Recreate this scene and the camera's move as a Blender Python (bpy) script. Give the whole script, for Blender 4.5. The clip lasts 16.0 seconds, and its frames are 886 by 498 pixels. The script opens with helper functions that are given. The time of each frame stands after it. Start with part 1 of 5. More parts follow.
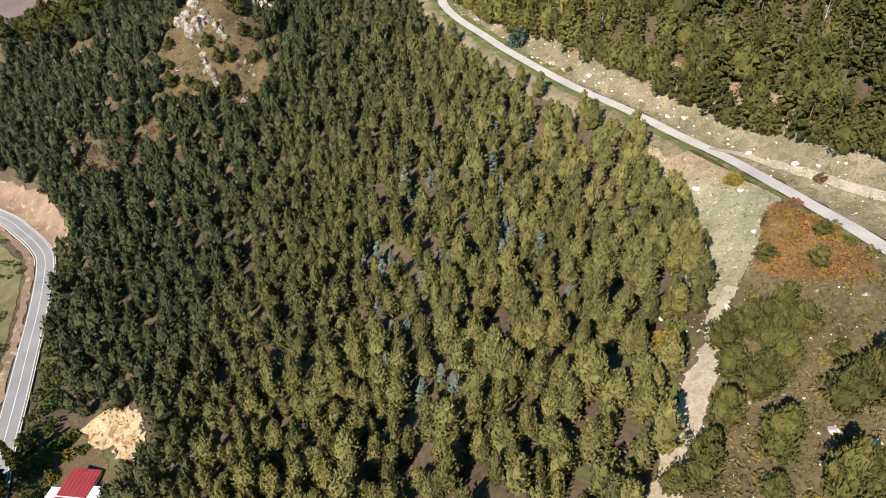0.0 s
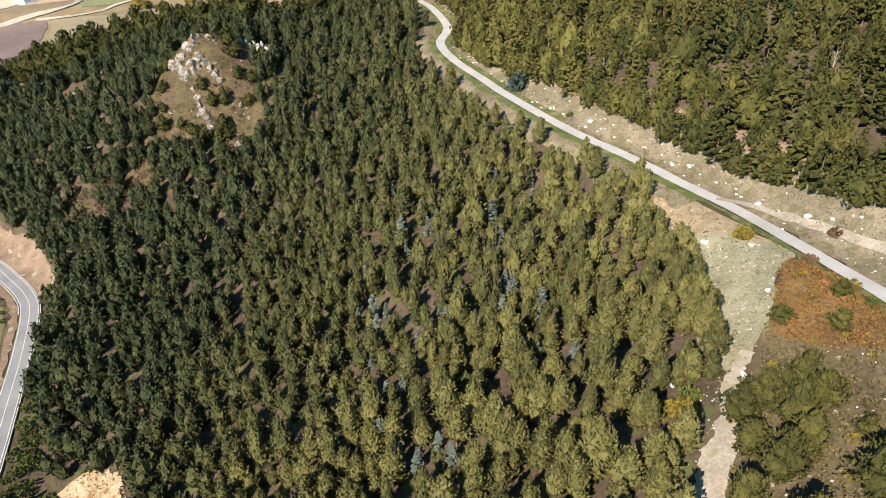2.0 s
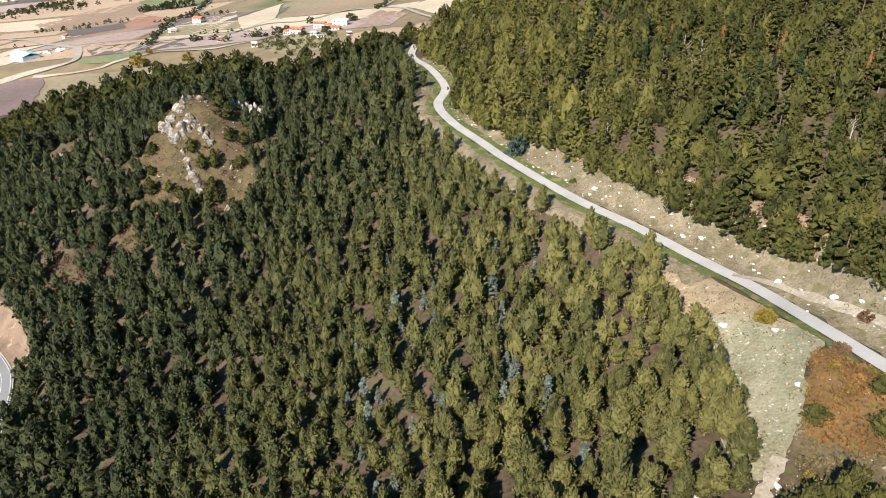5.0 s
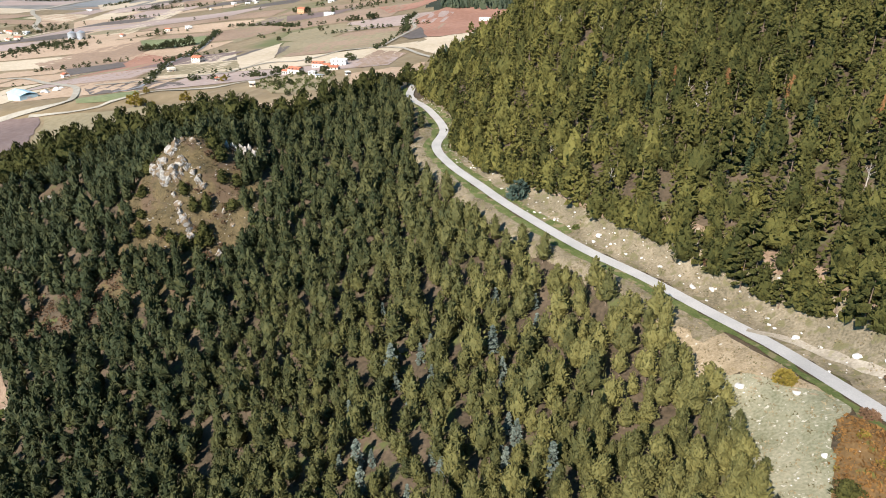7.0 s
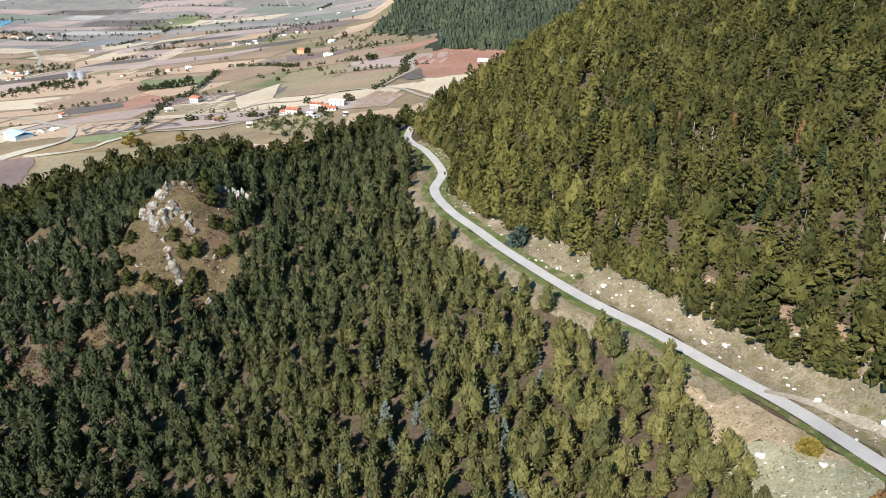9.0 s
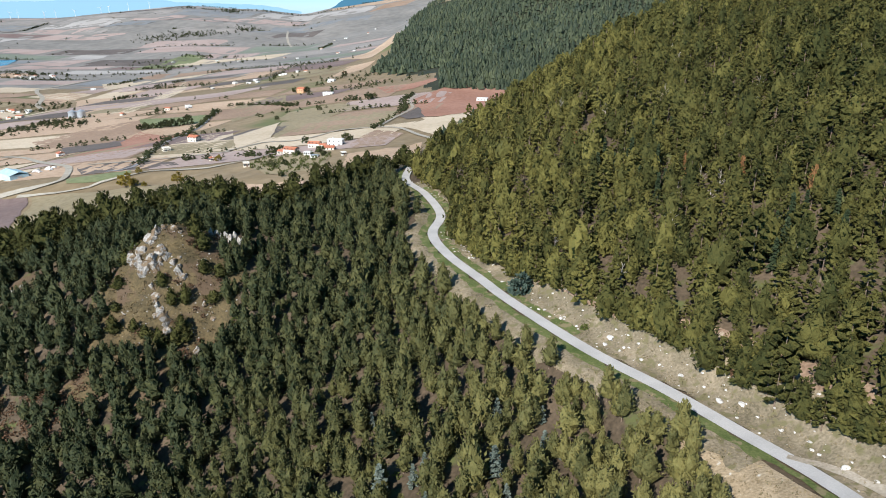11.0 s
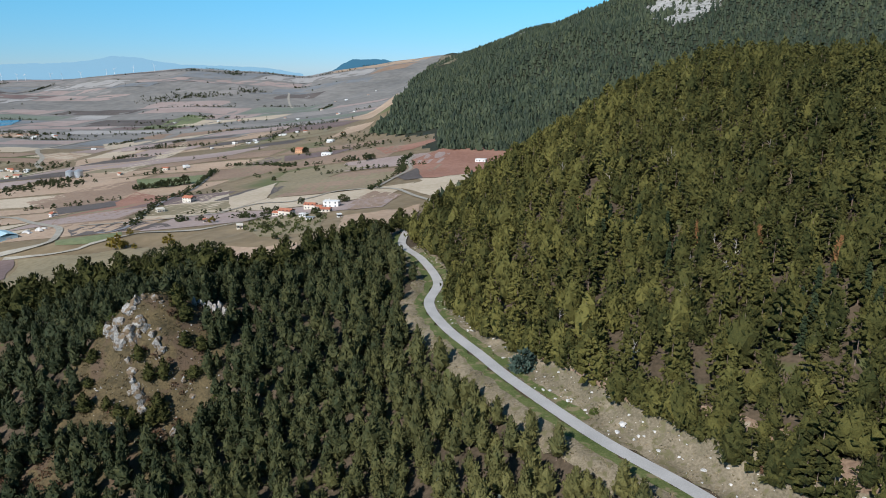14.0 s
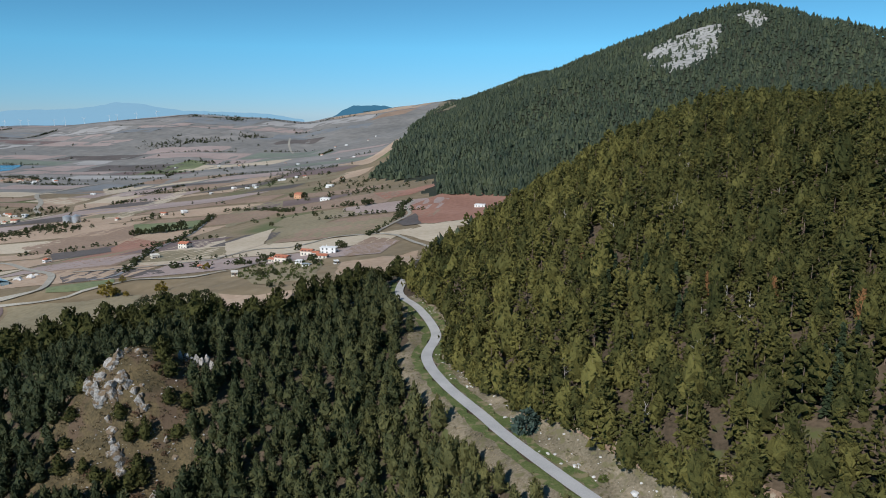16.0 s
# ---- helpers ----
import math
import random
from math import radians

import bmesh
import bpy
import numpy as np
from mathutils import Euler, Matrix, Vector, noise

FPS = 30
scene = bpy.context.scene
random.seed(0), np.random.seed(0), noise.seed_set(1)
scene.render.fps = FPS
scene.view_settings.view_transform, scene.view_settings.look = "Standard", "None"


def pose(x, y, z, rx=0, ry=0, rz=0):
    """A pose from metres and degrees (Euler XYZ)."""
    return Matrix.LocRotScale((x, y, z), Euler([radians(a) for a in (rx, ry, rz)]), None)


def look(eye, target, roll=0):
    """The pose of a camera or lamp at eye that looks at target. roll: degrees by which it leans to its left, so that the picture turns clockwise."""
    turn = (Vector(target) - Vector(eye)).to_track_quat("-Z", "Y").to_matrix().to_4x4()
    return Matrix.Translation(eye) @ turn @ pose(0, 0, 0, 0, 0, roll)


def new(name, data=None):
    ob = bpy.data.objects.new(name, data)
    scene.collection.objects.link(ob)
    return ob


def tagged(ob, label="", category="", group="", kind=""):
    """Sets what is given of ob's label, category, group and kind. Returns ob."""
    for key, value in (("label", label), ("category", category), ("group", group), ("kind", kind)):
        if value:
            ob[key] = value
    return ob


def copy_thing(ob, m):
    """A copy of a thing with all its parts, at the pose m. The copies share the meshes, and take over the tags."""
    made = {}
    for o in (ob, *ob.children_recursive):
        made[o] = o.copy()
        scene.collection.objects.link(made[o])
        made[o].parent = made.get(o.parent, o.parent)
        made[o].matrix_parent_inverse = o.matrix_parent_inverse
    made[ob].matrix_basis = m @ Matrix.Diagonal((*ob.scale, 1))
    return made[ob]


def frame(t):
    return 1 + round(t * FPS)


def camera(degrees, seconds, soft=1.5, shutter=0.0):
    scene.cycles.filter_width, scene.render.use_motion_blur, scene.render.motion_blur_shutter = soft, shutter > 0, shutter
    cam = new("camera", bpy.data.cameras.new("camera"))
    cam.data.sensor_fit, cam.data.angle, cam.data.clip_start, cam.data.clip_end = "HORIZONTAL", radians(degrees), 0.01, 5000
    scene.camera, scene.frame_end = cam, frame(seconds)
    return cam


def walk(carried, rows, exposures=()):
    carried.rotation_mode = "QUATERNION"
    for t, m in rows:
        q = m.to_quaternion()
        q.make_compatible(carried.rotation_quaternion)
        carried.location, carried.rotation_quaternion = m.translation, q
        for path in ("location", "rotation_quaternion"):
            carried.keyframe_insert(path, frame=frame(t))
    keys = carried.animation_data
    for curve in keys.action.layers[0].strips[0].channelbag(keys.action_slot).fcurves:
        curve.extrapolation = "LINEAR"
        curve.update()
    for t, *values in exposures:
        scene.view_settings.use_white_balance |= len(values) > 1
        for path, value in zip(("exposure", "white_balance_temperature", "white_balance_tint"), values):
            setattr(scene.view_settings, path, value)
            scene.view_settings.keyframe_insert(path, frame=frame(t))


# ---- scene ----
cam = camera(64.14, 16.0, soft=0.95)
ROWS = [
    # seconds, eye, yaw to the left, pitch, roll
    (0, (-0.00, 0.02, -0.00), 0.311, -34.288, -0.182),
    (0.5, (0.09, 2.56, 0.00), 0.290, -33.638, -0.160),
    (1, (0.16, 5.15, 0.02), 0.253, -32.927, -0.129),
    (1.5, (0.26, 7.75, 0.06), 0.225, -32.292, -0.111),
    (2, (0.35, 10.37, 0.11), 0.204, -31.597, -0.112),
    (2.5, (0.46, 13.01, 0.17), 0.186, -30.963, -0.113),
    (3, (0.57, 15.67, 0.21), 0.176, -30.282, -0.114),
    (3.5, (0.70, 18.32, 0.20), 0.165, -29.635, -0.099),
    (4, (0.81, 20.96, 0.17), 0.158, -28.941, -0.084),
    (6.5, (1.22, 34.06, -0.25), 0.049, -25.548, -0.025),
    (7, (1.28, 36.76, -0.29), 0.026, -24.779, 0.007),
    (7.5, (1.35, 39.44, -0.32), 0.006, -24.088, 0.008),
    (8, (1.45, 42.11, -0.34), -0.013, -23.275, 0.026),
    (8.5, (1.53, 44.76, -0.33), -0.033, -22.585, 0.045),
    (9, (1.59, 47.44, -0.30), -0.065, -21.822, 0.060),
    (11.5, (2.11, 61.05, -0.27), -0.130, -18.142, 0.059),
    (12, (2.21, 63.82, -0.30), -0.151, -17.368, 0.077),
    (12.5, (2.32, 66.57, -0.34), -0.170, -16.647, 0.077),
    (13, (2.44, 69.35, -0.38), -0.177, -15.864, 0.120),
    (13.5, (2.58, 72.13, -0.42), -0.195, -15.093, 0.124),
    (14, (2.71, 74.93, -0.44), -0.210, -14.228, 0.154),
    (14.5, (2.86, 77.72, -0.45), -0.219, -13.374, 0.128),
    (15, (3.02, 80.54, -0.46), -0.225, -12.451, 0.140),
    (15.5, (3.17, 83.39, -0.48), -0.227, -11.603, 0.124),
    (16, (3.31, 86.27, -0.49), -0.233, -10.680, 0.133),
]
walk(cam, [(t, pose(*eye, 0, 0, yaw) @ pose(0, 0, 0, 90 + pitch, 0, 0) @ pose(0, 0, 0, 0, 0, roll)) for t, eye, yaw, pitch, roll in ROWS],
     exposures=[(0, 0.88, 6900, 14), (9, 0.74, 6250, 12), (12.5, 0.30, 5950, 11), (16, -0.20, 5850, 11)])

# ---- sun and sky ----
SUN_HIGH, SUN_FROM = 37.0, 211.0  # degrees above the horizon; compass bearing of the sun (0 is +y, 90 is +x)
world = bpy.data.worlds.new("world")
scene.world = world
world.use_nodes = True
wn = world.node_tree.nodes
sky = wn.new("ShaderNodeTexSky")
sky.sky_type, sky.sun_disc = "NISHITA", False
sky.sun_elevation, sky.sun_rotation = radians(SUN_HIGH), radians(SUN_FROM)
sky.altitude, sky.air_density, sky.dust_density, sky.ozone_density = 2500, 0.6, 0.0, 1.5
clear = wn.new("ShaderNodeMix")  # the clear autumn air is bluer than the plain sky model, and duller low over the horizon
height = wn.new("ShaderNodeSeparateXYZ")
world.node_tree.links.new(wn.new("ShaderNodeTexCoord").outputs["Generated"], height.inputs[0])
air = wn.new("ShaderNodeValToRGB")
air.color_ramp.elements[0].position, air.color_ramp.elements[0].color = 0.0, (0.48, 0.53, 0.56, 1)
air.color_ramp.elements[1].position, air.color_ramp.elements[1].color = 0.09, (0.60, 1.06, 0.95, 1)
world.node_tree.links.new(height.outputs["Z"], air.inputs[0])
clear.data_type, clear.blend_type = "RGBA", "MULTIPLY"
clear.inputs[0].default_value = 1.0
world.node_tree.links.new(air.outputs[0], clear.inputs[7])
world.node_tree.links.new(sky.outputs[0], clear.inputs[6])
wn["Background"].inputs["Strength"].default_value = 0.13
world.node_tree.links.new(clear.outputs[2], wn["Background"].inputs["Color"])
sun = new("sun", bpy.data.lights.new("sun", "SUN"))
sun.data.energy, sun.data.angle, sun.data.color = 5.0, radians(0.53), (1.0, 0.92, 0.80)
to_sun = Vector((math.sin(radians(SUN_FROM)) * math.cos(radians(SUN_HIGH)), math.cos(radians(SUN_FROM)) * math.cos(radians(SUN_HIGH)), math.sin(radians(SUN_HIGH))))
sun.matrix_world = look(to_sun * 300, (0, 0, 0))


# ---- materials ----
def material(name, low, high, rough=0.85, scale=1.0, fine=None, bump=0.0, attr=None, by_object=0.0, translucent=0.0, third=None, third_at=0.6, third_scale=None, metal=0.0, spec=0.3, by_island=0.0):
    """A surface between two colours by a coarse and a fine noise, with bump; third: a colour that comes through in patches."""
    m = bpy.data.materials.new(name)
    m.use_nodes = True
    n, l = m.node_tree.nodes, m.node_tree.links
    b = n["Principled BSDF"]
    b.inputs["Roughness"].default_value = rough
    b.inputs["Metallic"].default_value = metal
    b.inputs["Specular IOR Level"].default_value = spec
    co = n.new("ShaderNodeNewGeometry").outputs["Position"]

    def noisy(sc, detail=5.0):
        t = n.new("ShaderNodeTexNoise")
        t.inputs["Scale"].default_value, t.inputs["Detail"].default_value = sc, detail
        l.new(co, t.inputs["Vector"])
        return t.outputs["Fac"]

    def maths(op, a, c):
        t = n.new("ShaderNodeMath")
        t.operation = op
        for k, v in ((0, a), (1, c)):
            if isinstance(v, (int, float)):
                t.inputs[k].default_value = v
            else:
                l.new(v, t.inputs[k])
        return t.outputs[0]

    coarse, small = noisy(scale), noisy(fine or scale * 9, 3.0)
    f = maths("ADD", maths("MULTIPLY", maths("SUBTRACT", coarse, 0.5), 1.8), maths("MULTIPLY", maths("SUBTRACT", small, 0.5), 1.6))
    f = maths("ADD", f, 0.5)
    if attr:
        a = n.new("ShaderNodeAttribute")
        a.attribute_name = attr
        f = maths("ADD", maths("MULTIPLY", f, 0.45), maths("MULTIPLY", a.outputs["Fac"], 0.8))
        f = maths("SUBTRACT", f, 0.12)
    if by_island:
        f = maths("ADD", f, maths("MULTIPLY", maths("SUBTRACT", n.new("ShaderNodeNewGeometry").outputs["Random Per Island"], 0.5), by_island))
    if by_object:
        o = n.new("ShaderNodeObjectInfo")
        f = maths("ADD", f, maths("MULTIPLY", maths("SUBTRACT", o.outputs["Random"], 0.5), by_object))
    mix = n.new("ShaderNodeMix")
    mix.data_type, mix.clamp_factor = "RGBA", True
    mix.inputs[6].default_value, mix.inputs[7].default_value = (*low, 1), (*high, 1)
    l.new(f, mix.inputs[0])
    colour = mix.outputs[2]
    if third:
        ramp = n.new("ShaderNodeMapRange")
        ramp.inputs["From Min"].default_value, ramp.inputs["From Max"].default_value = third_at, third_at + 0.07
        l.new(noisy(third_scale or scale * 2.3, 6.0), ramp.inputs["Value"])
        mix2 = n.new("ShaderNodeMix")
        mix2.data_type = "RGBA"
        l.new(ramp.outputs[0], mix2.inputs[0])
        l.new(colour, mix2.inputs[6])
        mix2.inputs[7].default_value = (*third, 1)
        colour = mix2.outputs[2]
    l.new(colour, b.inputs["Base Color"])
    if bump:
        bp = n.new("ShaderNodeBump")
        bp.inputs["Strength"].default_value, bp.inputs["Distance"].default_value = 0.8, bump
        l.new(small, bp.inputs["Height"])
        l.new(bp.outputs[0], b.inputs["Normal"])
    if translucent:
        tr = n.new("ShaderNodeBsdfTranslucent")
        l.new(colour, tr.inputs["Color"])
        ms = n.new("ShaderNodeMixShader")
        ms.inputs[0].default_value = translucent
        l.new(b.outputs[0], ms.inputs[1])
        l.new(tr.outputs[0], ms.inputs[2])
        l.new(ms.outputs[0], n["Material Output"].inputs["Surface"])
    return m


# colours are real base colours, but the far pasture's grey holds the haze
M_FLOOR = material("forest_floor", (0.044, 0.034, 0.021), (0.125, 0.093, 0.062), scale=0.05, fine=0.9, bump=0.25, third=(0.09, 0.10, 0.035), third_at=0.58)
M_VALLEY = material("dry_pasture", (0.165, 0.125, 0.072), (0.275, 0.215, 0.135), scale=0.006, fine=0.09, bump=0.1, third=(0.13, 0.14, 0.06), third_at=0.57, third_scale=0.004)
M_FARLAND = material("hazed_far_pasture", (0.16, 0.155, 0.145), (0.27, 0.255, 0.235), scale=0.003, fine=0.03, bump=0.1)
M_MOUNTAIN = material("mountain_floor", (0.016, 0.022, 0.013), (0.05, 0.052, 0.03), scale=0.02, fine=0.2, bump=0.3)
M_ASPHALT = material("pale_asphalt", (0.38, 0.375, 0.37), (0.51, 0.50, 0.49), scale=0.15, fine=3.0, bump=0.01)
M_TAR = material("grey_asphalt", (0.20, 0.205, 0.215), (0.29, 0.295, 0.31), scale=0.1, fine=3.0, bump=0.01)
M_PAINT = material("white_road_paint", (0.55, 0.55, 0.54), (0.78, 0.78, 0.76), scale=0.3, fine=4.0)
M_GRAVEL = material("pale_gravel", (0.25, 0.215, 0.165), (0.43, 0.38, 0.31), scale=0.2, fine=1.6, bump=0.12, third=(0.28, 0.25, 0.16), third_at=0.58)
M_BANK = material("stony_bank", (0.115, 0.098, 0.062), (0.30, 0.25, 0.175), scale=0.12, fine=1.6, bump=0.3, third=(0.15, 0.135, 0.07), third_at=0.54, third_scale=0.4)
M_VERGE = material("green_verge", (0.06, 0.09, 0.022), (0.15, 0.165, 0.06), scale=0.15, fine=1.5, bump=0.2, third=(0.21, 0.18, 0.10), third_at=0.56, third_scale=0.3)
M_MEADOW = material("pale_meadow", (0.15, 0.155, 0.09), (0.33, 0.31, 0.22), scale=0.14, fine=1.6, bump=0.2, third=(0.50, 0.47, 0.39), third_at=0.62, third_scale=0.9)
M_BRACKEN = material("rusty_bracken", (0.09, 0.058, 0.025), (0.20, 0.12, 0.05), scale=0.12, fine=1.2, bump=0.3, third=(0.12, 0.12, 0.03), third_at=0.6)
M_SCRUB = material("brown_scrub", (0.062, 0.050, 0.026), (0.15, 0.115, 0.066), scale=0.1, fine=1.0, bump=0.25, third=(0.42, 0.38, 0.32), third_at=0.66, third_scale=0.5)
M_SOIL = material("orange_soil", (0.15, 0.10, 0.068), (0.30, 0.215, 0.15), scale=0.14, fine=1.4, bump=0.3, third=(0.34, 0.29, 0.22), third_at=0.6, third_scale=0.3)
M_SAND = material("yellow_sand_scar", (0.27, 0.19, 0.10), (0.50, 0.40, 0.27), scale=0.2, fine=0.9, bump=0.5, third=(0.27, 0.15, 0.06), third_at=0.55, third_scale=0.35)
M_KNOLL = material("dry_grass", (0.046, 0.037, 0.018), (0.145, 0.108, 0.052), scale=0.16, fine=1.3, bump=0.35, third=(0.10, 0.068, 0.042), third_at=0.52, third_scale=0.09)
M_ROCK = material("limestone", (0.22, 0.21, 0.20), (0.52, 0.50, 0.47), scale=0.35, fine=2.5, bump=0.25, third=(0.20, 0.17, 0.12), third_at=0.56)
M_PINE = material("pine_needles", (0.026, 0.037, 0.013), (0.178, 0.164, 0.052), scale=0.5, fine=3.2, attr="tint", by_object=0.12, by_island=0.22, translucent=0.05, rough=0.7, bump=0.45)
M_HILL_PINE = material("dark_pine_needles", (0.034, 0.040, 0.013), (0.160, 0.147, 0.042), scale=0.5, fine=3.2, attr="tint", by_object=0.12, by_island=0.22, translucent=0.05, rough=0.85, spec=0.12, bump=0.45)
M_FAR_PINE = material("far_conifer_needles", (0.020, 0.034, 0.022), (0.080, 0.096, 0.048), scale=0.05, fine=0.4, attr="tint", translucent=0.1, rough=0.7)
M_CEDAR = material("blue_cedar_needles", (0.085, 0.112, 0.095), (0.205, 0.245, 0.21), scale=0.5, fine=3.0, by_object=0.5, translucent=0.15, rough=0.6)
M_BARK = material("pine_bark", (0.12, 0.085, 0.06), (0.26, 0.20, 0.16), scale=1.0, fine=6.0, bump=0.05)


# ---- lie of the land ----
def smooth(a, b, v):
    t = np.clip((v - a) / (b - a), 0, 1)
    return t * t * (3 - 2 * t)


def waves(x, y, size, seed=0.0):
    """A gentle unevenness of about plus or minus one."""
    u, v = x / size + seed, y / size - 1.7 * seed
    return (np.sin(2.1 * u + 1.3 * np.sin(1.4 * v + seed)) + np.sin(2.6 * v + 1.1 * np.sin(1.9 * u)) + 0.6 * np.sin(3.7 * u - 2.9 * v)) / 2.6


# heights of the near slopes, every 60 m from west to east and every 75 m from south to north
SLOPES = np.array([
    (-194, -181, -165, -140, -112, -91, -84, -68, -33, 10),
    (-185, -177, -186, -157, -119, -93, -77, -54, -26, 4),
    (-175, -171, -162, -143, -121, -109, -71, -40, -20, -4),
    (-195, -176, -153, -136, -109, -79, -45, -21, -11, -12),
    (-165, -114, -83, -99, -102, -58, -48, -18, -6, -12),
    (-120, -108, -97, -94, -94, -35, -19, -6, -2, -9),
    (-144, -126, -121, -106, -87, -45, -10, 6, 3, -9),
    (-141, -121, -118, -107, -100, -72, -19, 3, -4, -12),
    (-137, -126, -120, -110, -111, -104, -37, -6, -11, -10),
], float)
RIDGE = [(1300, 900, 190), (993, 1700, 175), (897, 1950, 255), (836, 2050, 290), (765, 2100, 288), (604, 2200, 212), (475, 2400, 148), (366, 2800, 150), (265, 3100, 120), (126, 3500, 72), (60, 4300, 70)]
HORIZON = [(-0.75, -60), (-0.61, -78), (-0.50, -66), (-0.44, -36), (-0.333, 4), (-0.24, -20), (-0.18, -46), (-0.147, -14), (-0.06, 46), (0.02, 86), (0.3, 90)]
# where the woods of hill and mountain end towards the valley: rows of y and x
WOOD_EDGE = [(540, -25), (700, 20), (900, 85), (985, 105), (1000, 60), (1012, -5), (1050, -25), (1110, -15), (1200, -5), (1240, -37), (1337, -86), (1420, -129), (1470, -127), (1560, -112), (1800, -100), (2200, -85), (2800, -95), (3178, -100), (3600, -60), (4300, 40)]
HILL_ROAD = [(0, 545, -95), (-13, 500, -92), (-18, 462, -92), (-17, 441, -92.4), (-7, 418, -93), (1.5, 383, -94.5), (-2, 353, -94.6), (4.4, 326, -94.7), (16.4, 298.6, -94.8), (25.3, 278.5, -94.8), (44, 244, -95), (60.3, 220.5, -95), (72, 201, -95), (80.5, 182.5, -93.4), (86, 160, -90.2), (90, 141.6, -87.6), (92.5, 129, -85.8), (98, 98, -83), (103, 40, -81)]
LOW_ROAD = [(-330, 296, -168), (-250, 296, -168), (-202, 272, -168), (-186, 260, -168), (-172, 247, -168), (-164, 235, -168), (-154, 209, -168), (-146, 184, -168), (-139, 162, -168), (-132, 139, -168), (-121, 103, -169), (-109, 40, -170)]


def spline(points, step):
    """Points every few metres along a smooth line through the given ones."""
    p = np.array(points, float)
    p = np.vstack([2 * p[0] - p[1], p, 2 * p[-1] - p[-2]])
    out = []
    for a, b, c, d in zip(p[:-3], p[1:-2], p[2:-1], p[3:]):
        n = max(2, int(np.linalg.norm(c - b) / step))
        for t in np.arange(n) / n:
            out.append(0.5 * (2 * b + (c - a) * t + (2 * a - 5 * b + 4 * c - d) * t**2 + (3 * b - a - 3 * c + d) * t**3))
    return np.array(out + [p[-2]])


HILL_LINE, LOW_LINE = spline(HILL_ROAD, 3.0), spline(LOW_ROAD, 3.0)


def beside(line, x, y):
    """Distance from a line (positive on its right, going along it) and the line's height there."""
    x, y = np.asarray(x, float), np.asarray(y, float)
    shape, x, y = x.shape, x.ravel(), y.ravel()
    best, side, high = np.full(x.shape, 1e9), np.zeros(x.shape), np.zeros(x.shape)
    for a, b in zip(line[:-1], line[1:]):
        d = b[:2] - a[:2]
        t = np.clip(((x - a[0]) * d[0] + (y - a[1]) * d[1]) / (d @ d), 0, 1)
        ox, oy = x - a[0] - t * d[0], y - a[1] - t * d[1]
        far = np.hypot(ox, oy)
        closer = far < best
        best = np.where(closer, far, best)
        side = np.where(closer, np.where(d[0] * oy - d[1] * ox > 0, -1.0, 1.0), side)
        if line.shape[1] > 2:
            high = np.where(closer, a[2] + t * (b[2] - a[2]), high)
    return (best * side).reshape(shape), high.reshape(shape)


def lattice(x, y):
    rows, cols = SLOPES.shape

    def base(u, n):
        u = np.clip(u, 0, n - 1 - 1e-6)
        i = np.floor(u).astype(int)
        t = u - i
        w = (((1 - t) ** 3) / 6, (3 * t**3 - 6 * t**2 + 4) / 6, (-3 * t**3 + 3 * t**2 + 3 * t + 1) / 6, t**3 / 6)
        return [(np.clip(i + k - 1, 0, n - 1), w[k]) for k in range(4)]

    return sum(SLOPES[j, i] * wj * wi for j, wj in base((y - 40) / 75, rows) for i, wi in base((x + 240) / 60, cols))


